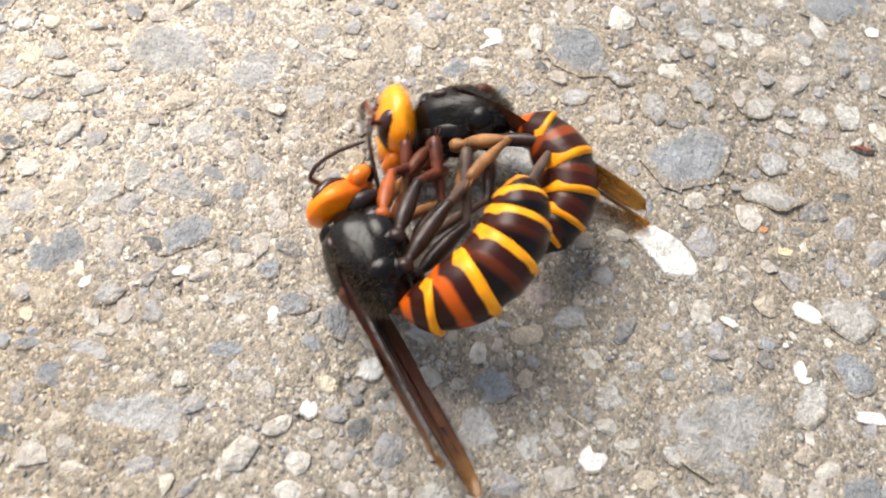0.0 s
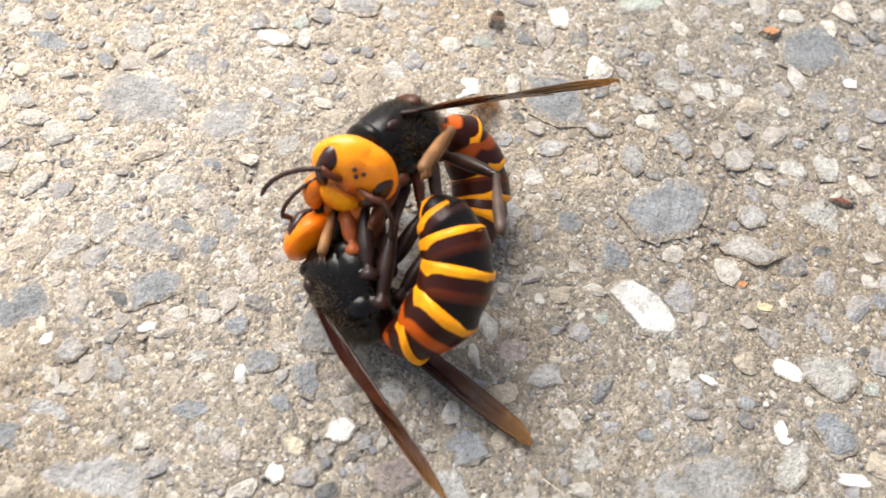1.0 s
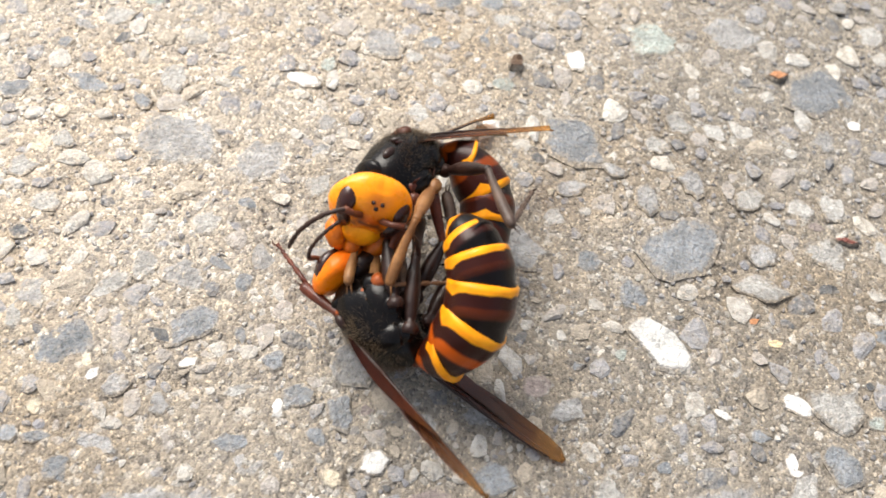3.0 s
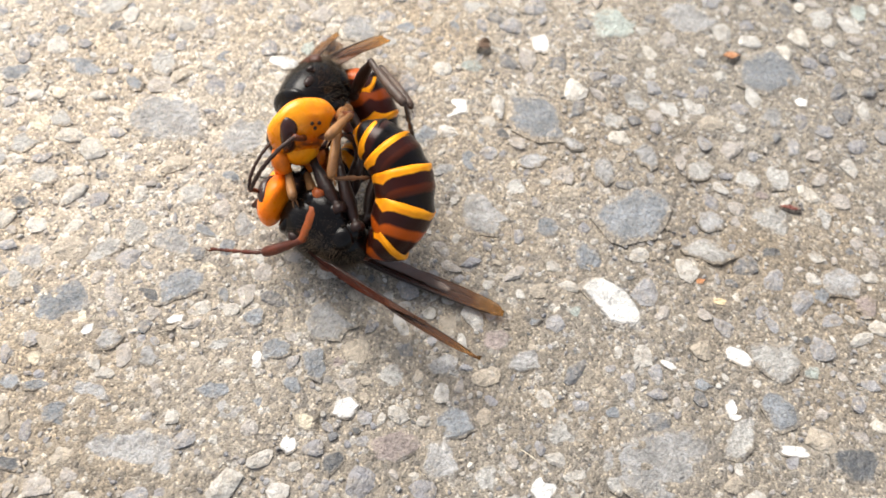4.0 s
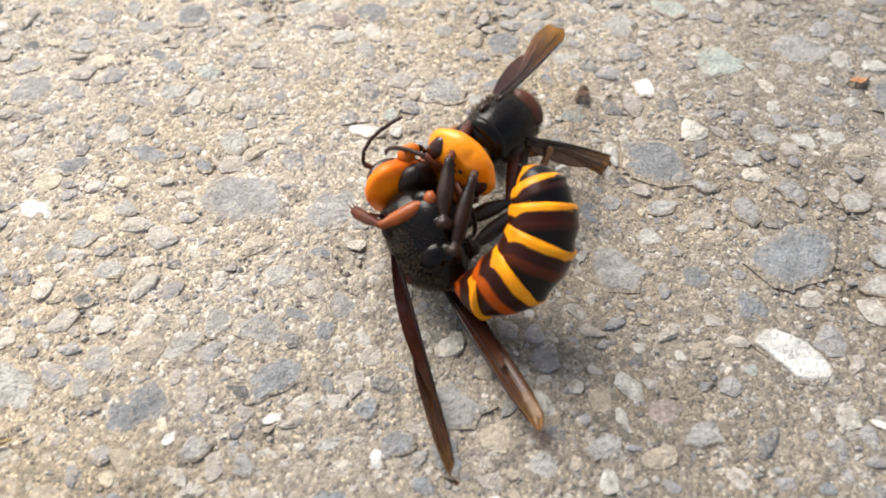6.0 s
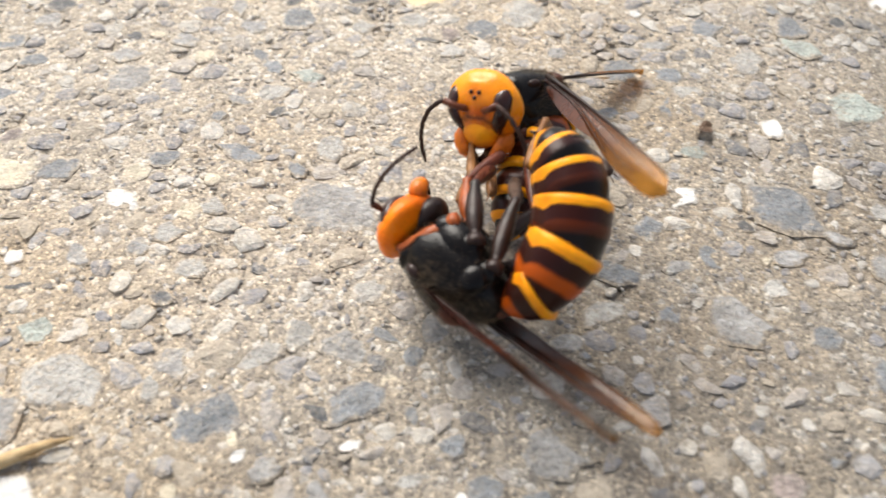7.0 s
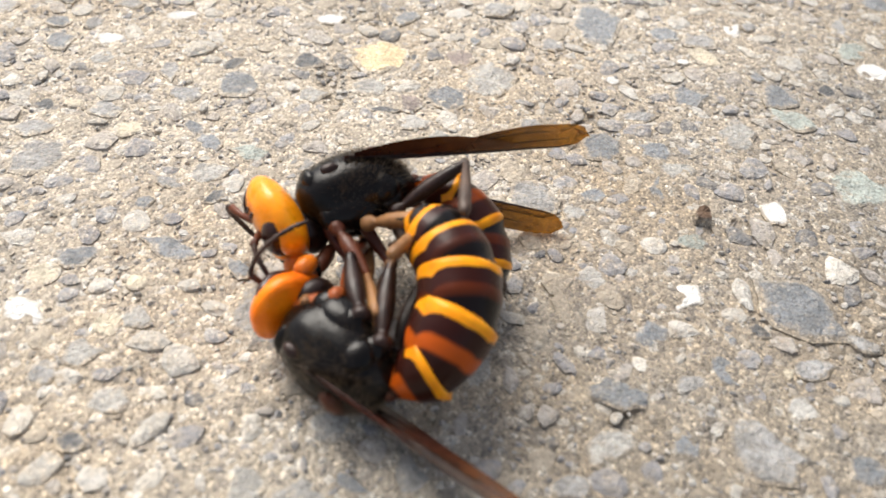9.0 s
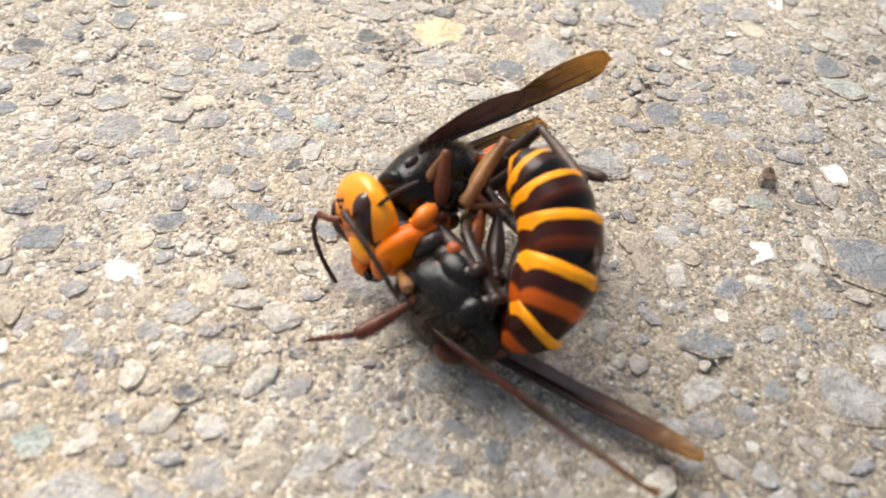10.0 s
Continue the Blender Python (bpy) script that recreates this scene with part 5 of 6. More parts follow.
            (7.7, 0.46, -0.2, -0.86, 0.65, 0.46, -0.6, -0.49, -0.62, 0.61),
            (8, 0.99, 0.09, -0.13, 0.61, 0.51, -0.61, -0.58, -0.76, 0.3),
            (8.5, 0.78, -0.36, -0.51, 0.71, 0.37, -0.61, -0.63, -0.55, 0.54),
            (9, 0.31, 0.38, -0.87, 0.61, 0.73, -0.3, -0.29, -0.93, 0.22),
            (9.5, 0.34, 0.43, -0.84, 0.59, 0.77, -0.23, -0.31, -0.94, 0.14),
            (10, 0.96, 0.15, -0.23, 0.53, 0.66, -0.53, -0.52, -0.82, 0.25),
        ],
        ("hind", 1): [
            (0, -0.99, -0.14, -0.07, 0.33, 0.53, -0.79, -0.03, -0.84, 0.54),
            (0.2, -0.83, 0.19, -0.52, 0.69, 0.1, -0.72, -0.56, -0.61, 0.56),
            (0.5, -0.54, 0.59, -0.6, 0.62, 0.48, -0.62, -0.46, -0.87, 0.21),
            (1, 0.03, 0.93, -0.38, 0.72, 0.55, -0.41, -0.7, -0.71, -0.04),
            (1.5, 0.39, 0.72, -0.58, 0.71, 0.19, -0.68, -0.77, -0.62, 0.13),
            (2, -0.08, 0.27, -0.96, 0.72, 0.09, -0.69, -0.8, -0.59, 0.16),
            (3.3, 0.22, 0.94, -0.25, 0.62, 0.43, -0.65, -0.69, -0.69, 0.22),
            (3.5, 0.05, 0.91, -0.41, 0.77, 0.53, -0.34, 0.84, 0.05, -0.55),
            (4, 0.17, 0.94, 0.31, 0.61, 0.51, -0.6, -0.38, -0.7, -0.61),
            (4.5, 0.22, 0.98, -0, 0.75, 0.31, -0.58, -0.23, -0.64, -0.74),
            (5, 0.43, 0.88, -0.2, 0.88, 0.47, 0.06, -0.44, -0.61, -0.65),
            (5.2, 0.29, 0.84, -0.46, 0.96, 0.24, 0.14, -0.82, -0.4, -0.41),
            (5.4, 0.52, 0.57, 0.64, 0.89, 0.26, 0.37, -0.76, -0.07, -0.64),
            (5.5, 0.38, 0.21, 0.9, 0.82, 0.35, 0.45, -0.81, 0.19, -0.55),
            (5.6, 0.42, 0.5, 0.76, 0.84, 0.11, 0.54, -0.82, 0.28, -0.5),
            (5.7, 0.42, 0.74, 0.53, 0.79, -0.12, 0.6, -0.71, 0.3, -0.63),
            (6.8, 0.7, 0.67, -0.26, 0.41, 0.87, -0.26, -0.68, -0.73, -0.02),
            (7, 0.47, 0.86, -0.18, 0.37, 0.86, -0.37, -0.61, -0.78, 0.13),
            (7.2, 0.25, 0.96, -0.15, 0.09, -0.05, -0.99, -0.6, -0.41, 0.69),
            (7.5, -0.51, 0.79, -0.33, 0.29, 0.3, -0.91, -0.39, -0.62, -0.68),
            (7.7, -0.54, -0.26, -0.8, 0.19, -0.14, -0.97, -0.46, -0.42, 0.78),
            (8, -0.66, 0.61, -0.44, 0.55, 0.21, -0.81, -0.71, -0.6, 0.36),
            (8.5, 0.33, 0.61, -0.72, 0.54, 0.01, -0.84, -0.67, -0.37, 0.64),
            (9, -0.91, 0.36, 0.22, 0.4, 0.6, -0.69, -0.33, -0.85, 0.41),
            (9.5, -0.39, 0.9, -0.18, 0.15, 0.7, -0.7, -0.25, -0.91, 0.34),
            (10, -0.59, 0.8, -0.06, 0.43, 0.34, -0.84, 0.74, 0.15, -0.65),
        ],
        ("hind", -1): [
            (0, -0.03, 0.48, -0.88, 0.63, 0.52, -0.57, -0.08, -0.89, 0.44),
            (0.2, 0.5, -0.08, -0.86, 0.94, 0.14, -0.31, -0.58, -0.7, 0.42),
            (0.5, 0.6, 0.3, -0.74, 0.69, 0.71, -0.14, -0.38, -0.92, 0.03),
            (1, 0.85, -0.18, -0.5, 0.74, 0.55, -0.38, -0.63, -0.78, -0.04),
            (1.5, 0.94, -0.28, -0.18, 0.82, 0.42, -0.38, -0.7, -0.71, 0.05),
            (2, 0.93, -0.25, -0.28, 0.78, 0.45, -0.44, -0.69, -0.72, 0.09),
            (3.3, 0.91, -0.25, -0.32, 0.75, 0.44, -0.5, -0.64, -0.75, 0.17),
            (3.5, -0.41, 0.64, -0.64, 0.24, 0.29, -0.93, -0.64, -0.76, 0.16),
            (4, -0.67, 0.74, -0.06, 0.64, 0.5, -0.58, -0.75, -0.66, 0.08),
            (4.5, -0.55, 0.76, -0.34, 0.54, 0.41, -0.73, -0.75, -0.64, 0.13),
            (5, -0.19, 0.78, -0.6, 0.84, 0.43, -0.33, -0.79, -0.57, -0.24),
            (5.2, 0.97, -0.02, 0.24, 0.85, 0.4, -0.34, -0.82, -0.54, -0.22),
            (5.4, 0.95, -0.12, 0.3, 0.88, 0.43, -0.19, -0.83, -0.21, -0.51),
            (5.5, 0.99, -0.08, 0.12, 0.81, 0.57, -0.14, -0.89, 0.07, -0.44),
            (5.6, 0.99, -0.17, -0.02, 0.83, 0.52, -0.22, -0.94, 0.09, -0.34),
            (5.7, 0.98, -0.12, 0.17, 0.83, 0.54, -0.13, -0.86, 0.02, -0.51),
            (6.8, 0.97, 0.2, -0.17, 0.53, 0.66, -0.54, -0.7, -0.71, 0.09),
            (7, 0.91, 0.3, -0.28, 0.38, 0.68, -0.63, -0.58, -0.78, 0.22),
            (7.2, 0.47, 0.05, -0.88, 0.86, 0.37, -0.35, -0.75, -0.57, 0.34),
            (7.5, 0.6, 0.29, -0.75, 0.91, 0.39, -0.09, -0.82, -0.58, -0.03),
            (7.7, 0.23, -0.11, -0.97, 0.77, 0.23, -0.6, -0.57, -0.55, 0.6),
            (8, 0.76, -0.07, -0.64, 0.73, 0.6, -0.33, -0.65, -0.74, 0.18),
            (8.5, -0.65, 0.26, -0.72, 0.14, -0.22, -0.97, -0.59, -0.13, 0.79),
            (9, -0.93, 0.22, -0.3, 0.04, 0.24, -0.97, -0.23, -0.82, 0.52),
            (9.5, -0.94, 0.3, -0.18, 0.01, 0.55, -0.84, -0.23, -0.89, 0.39),
            (10, -0.75, 0.65, -0.14, -0.06, 0.56, -0.83, -0.47, -0.79, 0.4),
        ],
    })
    drive(lower, {1: ((7.0, 7.2, 7.7, 8.0), (-20, 10, 10, -20)), -1: ((7.0, 7.2, 7.7, 8.5), (20, -10, -10, 20))}, [
        (0, 2.2, 31.2, 9.2, 116.7, 2, -111, -10.3, -4.7, 12.6, 2.1, 63.5, 127, 6, -1.8, 17, -6.4),
        (0.2, 0.5, 33.2, 5.4, 128.1, -5.4, -123.9, -11.4, -3.4, 20.4, 8.8, 61.9, 145.6, 9.3, -1.1, 11.9, -5.1),
        (0.5, 5.2, 32.7, 8.4, 124.3, 6.1, -133.8, -11.4, -0.8, 27, 1.6, 43.1, 175, 12.4, -20.5, 14.8, -17.2),
        (1, 3, 36.4, 6.1, 124.6, 16.5, -132.5, -4.9, -12.1, 34.1, 5.2, 62.9, 180.4, 3.6, -20.4, 17.9, -16.2),
        (1.5, 3.5, 36.9, 7, 130.6, 14, -129.2, -6.9, -4.8, 31.9, 4, 61.9, 178.2, 2.2, -14.6, 23.1, -14.6),
        (2, 3.3, 35.9, 7.7, 135.1, 9.8, -138.3, -7.4, -5.2, 27.3, 5.5, 69.4, 157.3, 7.9, -9.2, 18, -13.4),
        (3.3, 2.5, 37.1, 6.7, 127.3, 11.9, -133.4, -6.6, -5.7, 26.5, 4.1, 59.3, 164.1, 9.3, -17.4, 24.8, -20.1),
        (3.5, 3.8, 36.4, 6.4, 121.3, 23.5, -118.2, 4.2, -10.2, 18.1, 4.9, 56.2, 163.4, -6.9, -24.8, 7.3, -12.6),
        (4, -1.4, 44.6, 5.9, 148.1, 14.7, -134, -4.3, -14.1, 37, 4.9, 68.5, 172.4, 0, -14.6, 7.6, -9.4),
        (4.5, -0.5, 43.3, 6.3, 144.2, 9.6, -130, -5.6, -14.9, 38, 14.6, 56.7, 201.2, 3.2, -11.7, 4.8, -5.9),
        (5, -0.8, 43.5, 6.1, 143.4, 11.7, -129.1, -1.9, -4.6, 29, 7.4, 60.4, 162.6, 4.1, -16.4, 13.6, -9.3),
        (5.2, -1.5, 42.3, 5.9, 143.7, 10.5, -129.1, -3.9, -8.1, 32, 8.1, 57.5, 173.6, 5, -16.1, 8, -5.5),
        (5.4, -0.9, 44.4, 6.6, 122.9, 7.9, -143.6, 1.5, -8.8, 31.8, 7, 53.1, 173.3, -5.4, -7.5, 3.8, 2.3),
        (5.5, 2.5, 51, 6.7, 102.1, 23.7, -101.6, 0.4, -6.7, 9.6, 0.9, 40.5, 200.6, -36, -14.4, 20.2, 0.1),
        (5.6, 6.6, 51.1, 6.9, 92.3, 13.8, -132.5, 7.6, -12.3, 20.2, 3.1, 46.4, 194.4, -30.6, -18.3, 14.9, -7.8),
        (5.7, 4.1, 51.5, 6.9, 100.6, 22.3, -133.2, 13.9, -18.1, 19.8, 3.8, 47.7, 189.7, -22.4, -13.1, 9.9, 2.3),
        (6.8, -9.7, 52, 8.4, 131.5, 20.6, -141.2, 10.1, -18.5, 28.3, 5.1, 73.4, 140.7, -13, -16.7, 26.5, -2.7),
        (7, -11.3, 49.2, 8.3, 136.5, 13, -133.4, -1.7, -10.6, 31.8, 3.9, 70.5, 141.8, -10.5, -12.7, 20.8, -13.2),
        (7.2, -9.9, 50.9, 7.8, 174.7, -12.8, -121.5, -13, 3.2, 8.6, 0.5, 66, 148.7, -3.2, -13.4, 19.1, -0.5),
        (7.5, -10.2, 51.1, 7.4, 174.6, 0.1, -108.5, -2.8, -9.7, -6.7, -1.4, 56.9, 178.1, 7.2, -6.2, 11.4, 5.4),
        (7.7, -11, 51.2, 7.4, 164.9, -0.6, -121.1, -2.6, -3.1, 9.1, 2.5, 57.4, 202.5, -1.2, -3.7, 13.9, 4.8),
        (8, -10.9, 53.1, 6.3, 149.5, 17.3, -120.3, -4.6, 3.7, 28.1, -1.2, 40.6, 235.5, -14.7, -0.4, 49.4, -0.2),
        (8.5, -16.6, 54.1, 6.6, 138.1, 18.7, -116.1, -0.9, -6.3, 23.2, 3, 51.2, 201.4, -13.8, -3.3, 37, -2.7),
        (9, -21, 56.7, 5.4, 137.6, 6.6, -122, 1.8, 0.7, 25.2, 2.6, 68.4, 162.7, -14.7, -8.1, 14.4, -10.5),
        (9.5, -22, 55.7, 5.6, 135.7, 7.7, -121.8, 1.8, -3, 20.7, 1.2, 69, 174.2, -1.3, -7.8, 12.5, -7.9),
        (10, -19.7, 56.4, 5.8, 129.5, 10.8, -132.4, -2.1, 9.1, 4.2, 0.7, 82.1, 141.5, 3.9, -19, 9.2, -14.7),
    ], {
        ("front", 1): [
            (0, 0.73, 0.51, -0.45, 0.9, -0.19, -0.39, -0.04, 0.95, 0.3),
            (0.2, 0.75, 0.22, -0.62, 0.58, -0.49, -0.65, 0.18, 0.88, 0.44),
            (0.5, 0.73, 0.58, -0.38, 0.74, -0.11, -0.67, -0.05, 0.78, 0.63),
            (1, 0.75, 0.5, -0.43, 0.36, -0.53, -0.77, 0.02, 0.82, 0.58),
            (1.5, 0.7, 0.52, -0.48, 0.35, -0.28, -0.89, 0.01, 0.81, 0.59),
            (2, 0.69, 0.52, -0.5, 0.33, -0.24, -0.91, 0.06, 0.75, 0.66),
            (3.3, 0.76, 0.34, -0.56, 0.44, -0.38, -0.81, 0, 0.8, 0.6),
            (3.5, 0.8, 0.31, -0.51, 0.35, -0.37, -0.86, -0.06, 0.88, 0.47),
            (4, 0.65, 0.61, -0.45, 0.51, -0.4, -0.76, -0.06, 0.86, 0.51),
            (4.5, 0.69, 0.45, -0.57, 0.44, -0.16, -0.88, -0.01, 0.84, 0.55),
            (5, 0.64, 0.56, -0.53, -0.03, 0.08, -1, 0.1, 0.77, 0.63),
            (5.2, 0.65, 0.56, -0.51, 0.02, 0.47, -0.88, 0.15, 0.74, 0.65),
            (5.4, 0.83, 0.5, -0.27, -0.24, 0.78, -0.57, 0.44, 0.4, 0.8),
            (5.5, 0.66, 0.6, -0.45, -0.26, -0.76, -0.59, 0.23, 0.96, 0.16),
            (5.6, 0.86, 0.49, -0.1, -0.2, 0.4, -0.9, 0.44, 0.47, 0.77),
            (5.7, 0.89, 0.45, -0.12, -0.52, 0.48, -0.71, 0.52, 0.48, 0.71),
            (6.8, 0.72, 0.61, -0.33, 0.06, 0.85, -0.53, 0.37, 0.48, 0.8),
            (7, 0.77, 0.47, -0.43, 0.12, 0.72, -0.68, 0.38, 0.63, 0.68),
            (7.2, 0.64, 0.42, -0.64, 0.3, -0.16, -0.94, 0.12, 0.96, 0.24),
            (7.5, 0.67, 0.17, -0.72, 0.21, -0.36, -0.91, -0.02, 1, 0.05),
            (7.7, 0.77, 0.44, -0.46, 0.5, -0.12, -0.86, -0.05, 0.96, 0.27),
            (8, 0.62, 0.48, -0.62, 0.92, -0.28, -0.28, -0.34, 0.94, 0.02),
            (8.5, 0.59, 0.6, -0.54, 0.79, -0.1, -0.6, -0.2, 0.96, 0.21),
            (9, 0.78, 0.41, -0.48, 0.92, -0.28, -0.27, -0.04, 0.98, 0.17),
            (9.5, 0.78, 0.37, -0.51, 0.95, -0.27, -0.18, -0.08, 0.99, 0.09),
            (10, 0.66, 0.53, -0.54, 0.81, -0.51, 0.27, -0.02, 1, -0.01),
        ],
        ("front", -1): [
            (0, 0.83, 0.37, -0.41, 0.32, 0.88, -0.35, 0.51, 0.66, 0.54),
            (0.2, 0.8, 0.3, -0.52, 0.34, 0.86, -0.38, 0.63, 0.4, 0.67),
            (0.5, 0.88, 0.46, -0.14, 0.33, 0.94, -0.07, 0.29, 0.53, 0.8),
            (1, 0.93, 0.32, -0.21, 0.45, 0.87, -0.19, -0.03, 0.54, 0.84),
            (1.5, 0.43, 0.29, 0.85, 0.34, 0.93, -0.13, 0.16, 0.44, 0.88),
            (2, 0.4, -0.29, 0.87, 0.77, 0.64, -0.06, 0.48, 0.33, 0.81),
            (3.3, -0.27, -0.16, 0.95, 0.79, -0, 0.61, 0.88, 0.27, 0.38),
            (3.5, -0.39, -0.26, 0.88, 0.46, 0.17, 0.87, 0.73, 0.36, 0.58),
            (4, -0.33, -0.32, 0.89, 0.53, 0.13, 0.84, 0.75, 0.17, 0.64),
            (4.5, -0.27, -0.24, 0.93, 0.53, 0.04, 0.85, 0.83, 0.27, 0.49),
            (5, -0.35, -0.26, 0.9, 0.43, 0.45, 0.78, 0.64, -0.76, 0.12),
            (5.2, -0.37, -0.15, 0.91, 0.53, 0.37, 0.76, 0.63, -0.76, 0.18),
            (5.4, -0.42, -0.21, 0.88, 0.81, 0.14, 0.57, -0.3, 0.95, 0.11),
            (5.5, -0.47, 0.05, 0.88, 0.74, 0.56, 0.39, -0.34, 0.87, -0.36),
            (5.6, -0.33, -0.34, 0.88, 0.7, 0.26, 0.67, 0.01, 0.98, 0.19),
            (5.7, -0.22, -0.51, 0.83, 0.47, 0.34, 0.82, 0.03, 0.99, 0.14),
            (6.8, 0.34, -0.05, 0.94, 0.93, 0.33, 0.18, -0.25, 0.84, 0.48),
            (7, 0.33, -0.09, 0.94, 0.74, 0.67, 0.1, -0.09, 0.91, 0.4),
            (7.2, 0.36, 0.05, 0.93, 0.82, 0.55, -0.15, -0.37, 0.87, -0.34),
            (7.5, 0.6, 0.23, 0.76, 0.58, 0.79, -0.19, -0.46, 0.66, -0.59),
            (7.7, 0.52, 0.1, 0.85, 0.68, 0.72, -0.15, -0.37, 0.91, -0.21),
            (8, 0.26, 0.38, 0.89, 0.38, 0.87, -0.32, -0.28, 0.96, 0.06),
            (8.5, 0.07, -0.04, 1, 0.51, 0.85, -0.11, -0.13, 0.99, 0.04),
            (9, 0.65, 0.26, 0.71, 0.77, 0.62, -0.15, 0.22, 0.95, 0.2),
            (9.5, 0.16, -0.2, 0.97, 0.72, 0.4, 0.57, -0.3, -0.95, 0.02),
            (10, -0.19, -0.23, 0.95, 0.1, -0.41, 0.91, 0.6, 0.44, 0.67),
        ],
        ("middle", 1): [
            (0, 0.59, 0.37, -0.71, 0.92, -0.17, -0.34, -0.07, 0.97, 0.25),
            (0.2, 0.49, 0.28, -0.82, 0.83, -0.27, -0.48, 0.05, 0.92, 0.4),
            (0.5, 0.52, 0.56, -0.64, 0.94, 0.05, -0.33, -0.2, 0.83, 0.52),
            (1, 0.51, 0.46, -0.73, 0.88, -0.11, -0.46, -0.24, 0.81, 0.54),
            (1.5, 0.4, 0.51, -0.76, 0.88, 0.02, -0.48, -0.27, 0.83, 0.48),
            (2, 0.41, 0.58, -0.7, 0.84, 0.01, -0.55, -0.2, 0.78, 0.59),
            (3.3, 0.53, 0.47, -0.71, 0.89, -0.11, -0.45, -0.23, 0.82, 0.52),
            (3.5, 0.59, 0.45, -0.67, 0.87, -0.19, -0.45, -0.32, 0.89, 0.32),
            (4, 0.46, 0.51, -0.72, 0.92, 0.03, -0.4, -0.3, 0.85, 0.43),
            (4.5, 0.43, 0.47, -0.77, 0.9, 0.03, -0.43, -0.27, 0.88, 0.39),
            (5, 0.25, 0.63, -0.74, 0.81, 0.19, -0.55, -0.35, 0.82, 0.46),
            (5.2, 0.19, 0.66, -0.73, 0.81, 0.34, -0.47, -0.39, 0.85, 0.34),
            (5.4, 0.24, 0.83, -0.51, 0.84, 0.45, -0.31, -0.25, 0.69, 0.68),
            (5.5, 0.09, 0.55, -0.83, 0.9, -0.29, -0.33, -0.26, 0.97, 0.03),
            (5.6, 0.38, 0.78, -0.5, 0.89, 0.26, -0.38, -0.1, 0.73, 0.67),
            (5.7, 0.08, 0.92, -0.39, 0.86, 0.22, -0.46, -0.19, 0.73, 0.66),
            (6.8, 0.08, 0.88, -0.46, 0.74, 0.59, -0.33, -0.18, 0.72, 0.67),
            (7, 0.12, 0.76, -0.64, 0.77, 0.48, -0.42, -0.16, 0.86, 0.48),
            (7.2, 0.26, 0.48, -0.84, 0.69, -0.11, -0.72, -0.13, 0.99, 0.09),
            (7.5, 0.32, 0.31, -0.89, 0.61, -0.35, -0.72, -0.26, 0.96, -0.07),
            (7.7, 0.43, 0.51, -0.75, 0.77, -0.13, -0.62, -0.23, 0.97, 0.11),
            (8, 0.51, 0.4, -0.76, 0.96, 0.09, -0.27, -0.44, 0.9, -0.01),
            (8.5, 0.38, 0.5, -0.78, 0.91, 0.15, -0.39, -0.33, 0.94, 0.06),
            (9, 0.62, 0.36, -0.7, 0.96, -0.11, -0.24, -0.09, 0.99, 0.13),
            (9.5, 0.63, 0.33, -0.71, 0.97, -0.12, -0.22, -0.12, 0.99, 0.08),
            (10, 0.77, 0.37, -0.53, 1, -0.02, 0.05, -0.15, 0.98, 0.1),
        ],
        ("middle", -1): [
            (0, 0.76, 0.27, -0.6, 0.38, 0.86, -0.35, 0.48, 0.7, 0.53),
            (0.2, 0.7, 0.3, -0.65, 0.42, 0.86, -0.28, 0.68, 0.42, 0.6),
            (0.5, 0.87, 0.41, -0.29, 0.4, 0.91, -0.01, 0.25, 0.6, 0.76),
            (1, 0.91, 0.31, -0.29, 0.48, 0.87, -0.11, -0.07, 0.59, 0.81),
            (1.5, 0.84, 0.4, -0.36, 0.37, 0.92, -0.15, 0.02, 0.69, 0.73),
            (2, 0.85, 0.39, -0.35, 0.43, 0.9, -0.02, 0.03, 0.63, 0.78),
            (3.3, 0.92, 0.29, -0.28, 0.51, 0.86, -0.05, -0.08, 0.65, 0.76),
            (3.5, 0.93, 0.27, -0.24, 0.49, 0.86, -0.15, -0.29, 0.83, 0.48),
            (4, 0.91, 0.33, -0.26, 0.44, 0.89, -0.11, -0.08, 0.77, 0.64),
            (4.5, 0.91, 0.26, -0.33, 0.49, 0.85, -0.2, -0.06, 0.82, 0.56),
            (5, 0.84, 0.41, -0.35, 0.36, 0.92, -0.13, -0.19, 0.84, 0.5),
            (5.2, 0.83, 0.4, -0.38, 0.36, 0.92, -0.16, -0.07, 0.93, 0.35),
            (5.4, 0.91, 0.25, -0.32, 0.57, 0.82, -0.01, -0.03, 0.59, 0.81),
            (5.5, 0.89, -0.27, -0.38, 0.71, 0.43, -0.56, -0.24, 0.93, 0.28),
            (5.6, 0.86, -0.03, -0.52, 0.7, 0.65, -0.29, 0.07, 0.56, 0.83),
            (5.7, 0.87, 0.09, -0.49, 0.62, 0.74, -0.25, -0.02, 0.57, 0.82),
            (6.8, 0.76, 0.54, -0.35, 0.28, 0.96, 0.02, 0.33, 0.63, 0.7),
            (7, 0.76, 0.45, -0.47, 0.33, 0.94, -0.13, 0.37, 0.79, 0.49),
            (7.2, 0.57, 0.32, -0.76, 0.41, 0.87, -0.29, 0.09, 0.94, -0.32),
            (7.5, 0.53, 0.23, -0.82, 0.33, 0.83, -0.44, -0.3, 0.81, -0.5),
            (7.7, 0.6, 0.4, -0.69, 0.35, 0.91, -0.23, -0.03, 0.96, -0.28),
            (8, 0.84, 0.44, -0.31, 0.28, 0.92, -0.27, -0.15, 0.98, -0.1),
            (8.5, 0.75, 0.47, -0.46, 0.19, 0.93, -0.32, 0.36, 0.93, 0.06),
            (9, 0.84, 0.33, -0.43, 0.39, 0.89, -0.24, 0.67, 0.71, 0.23),
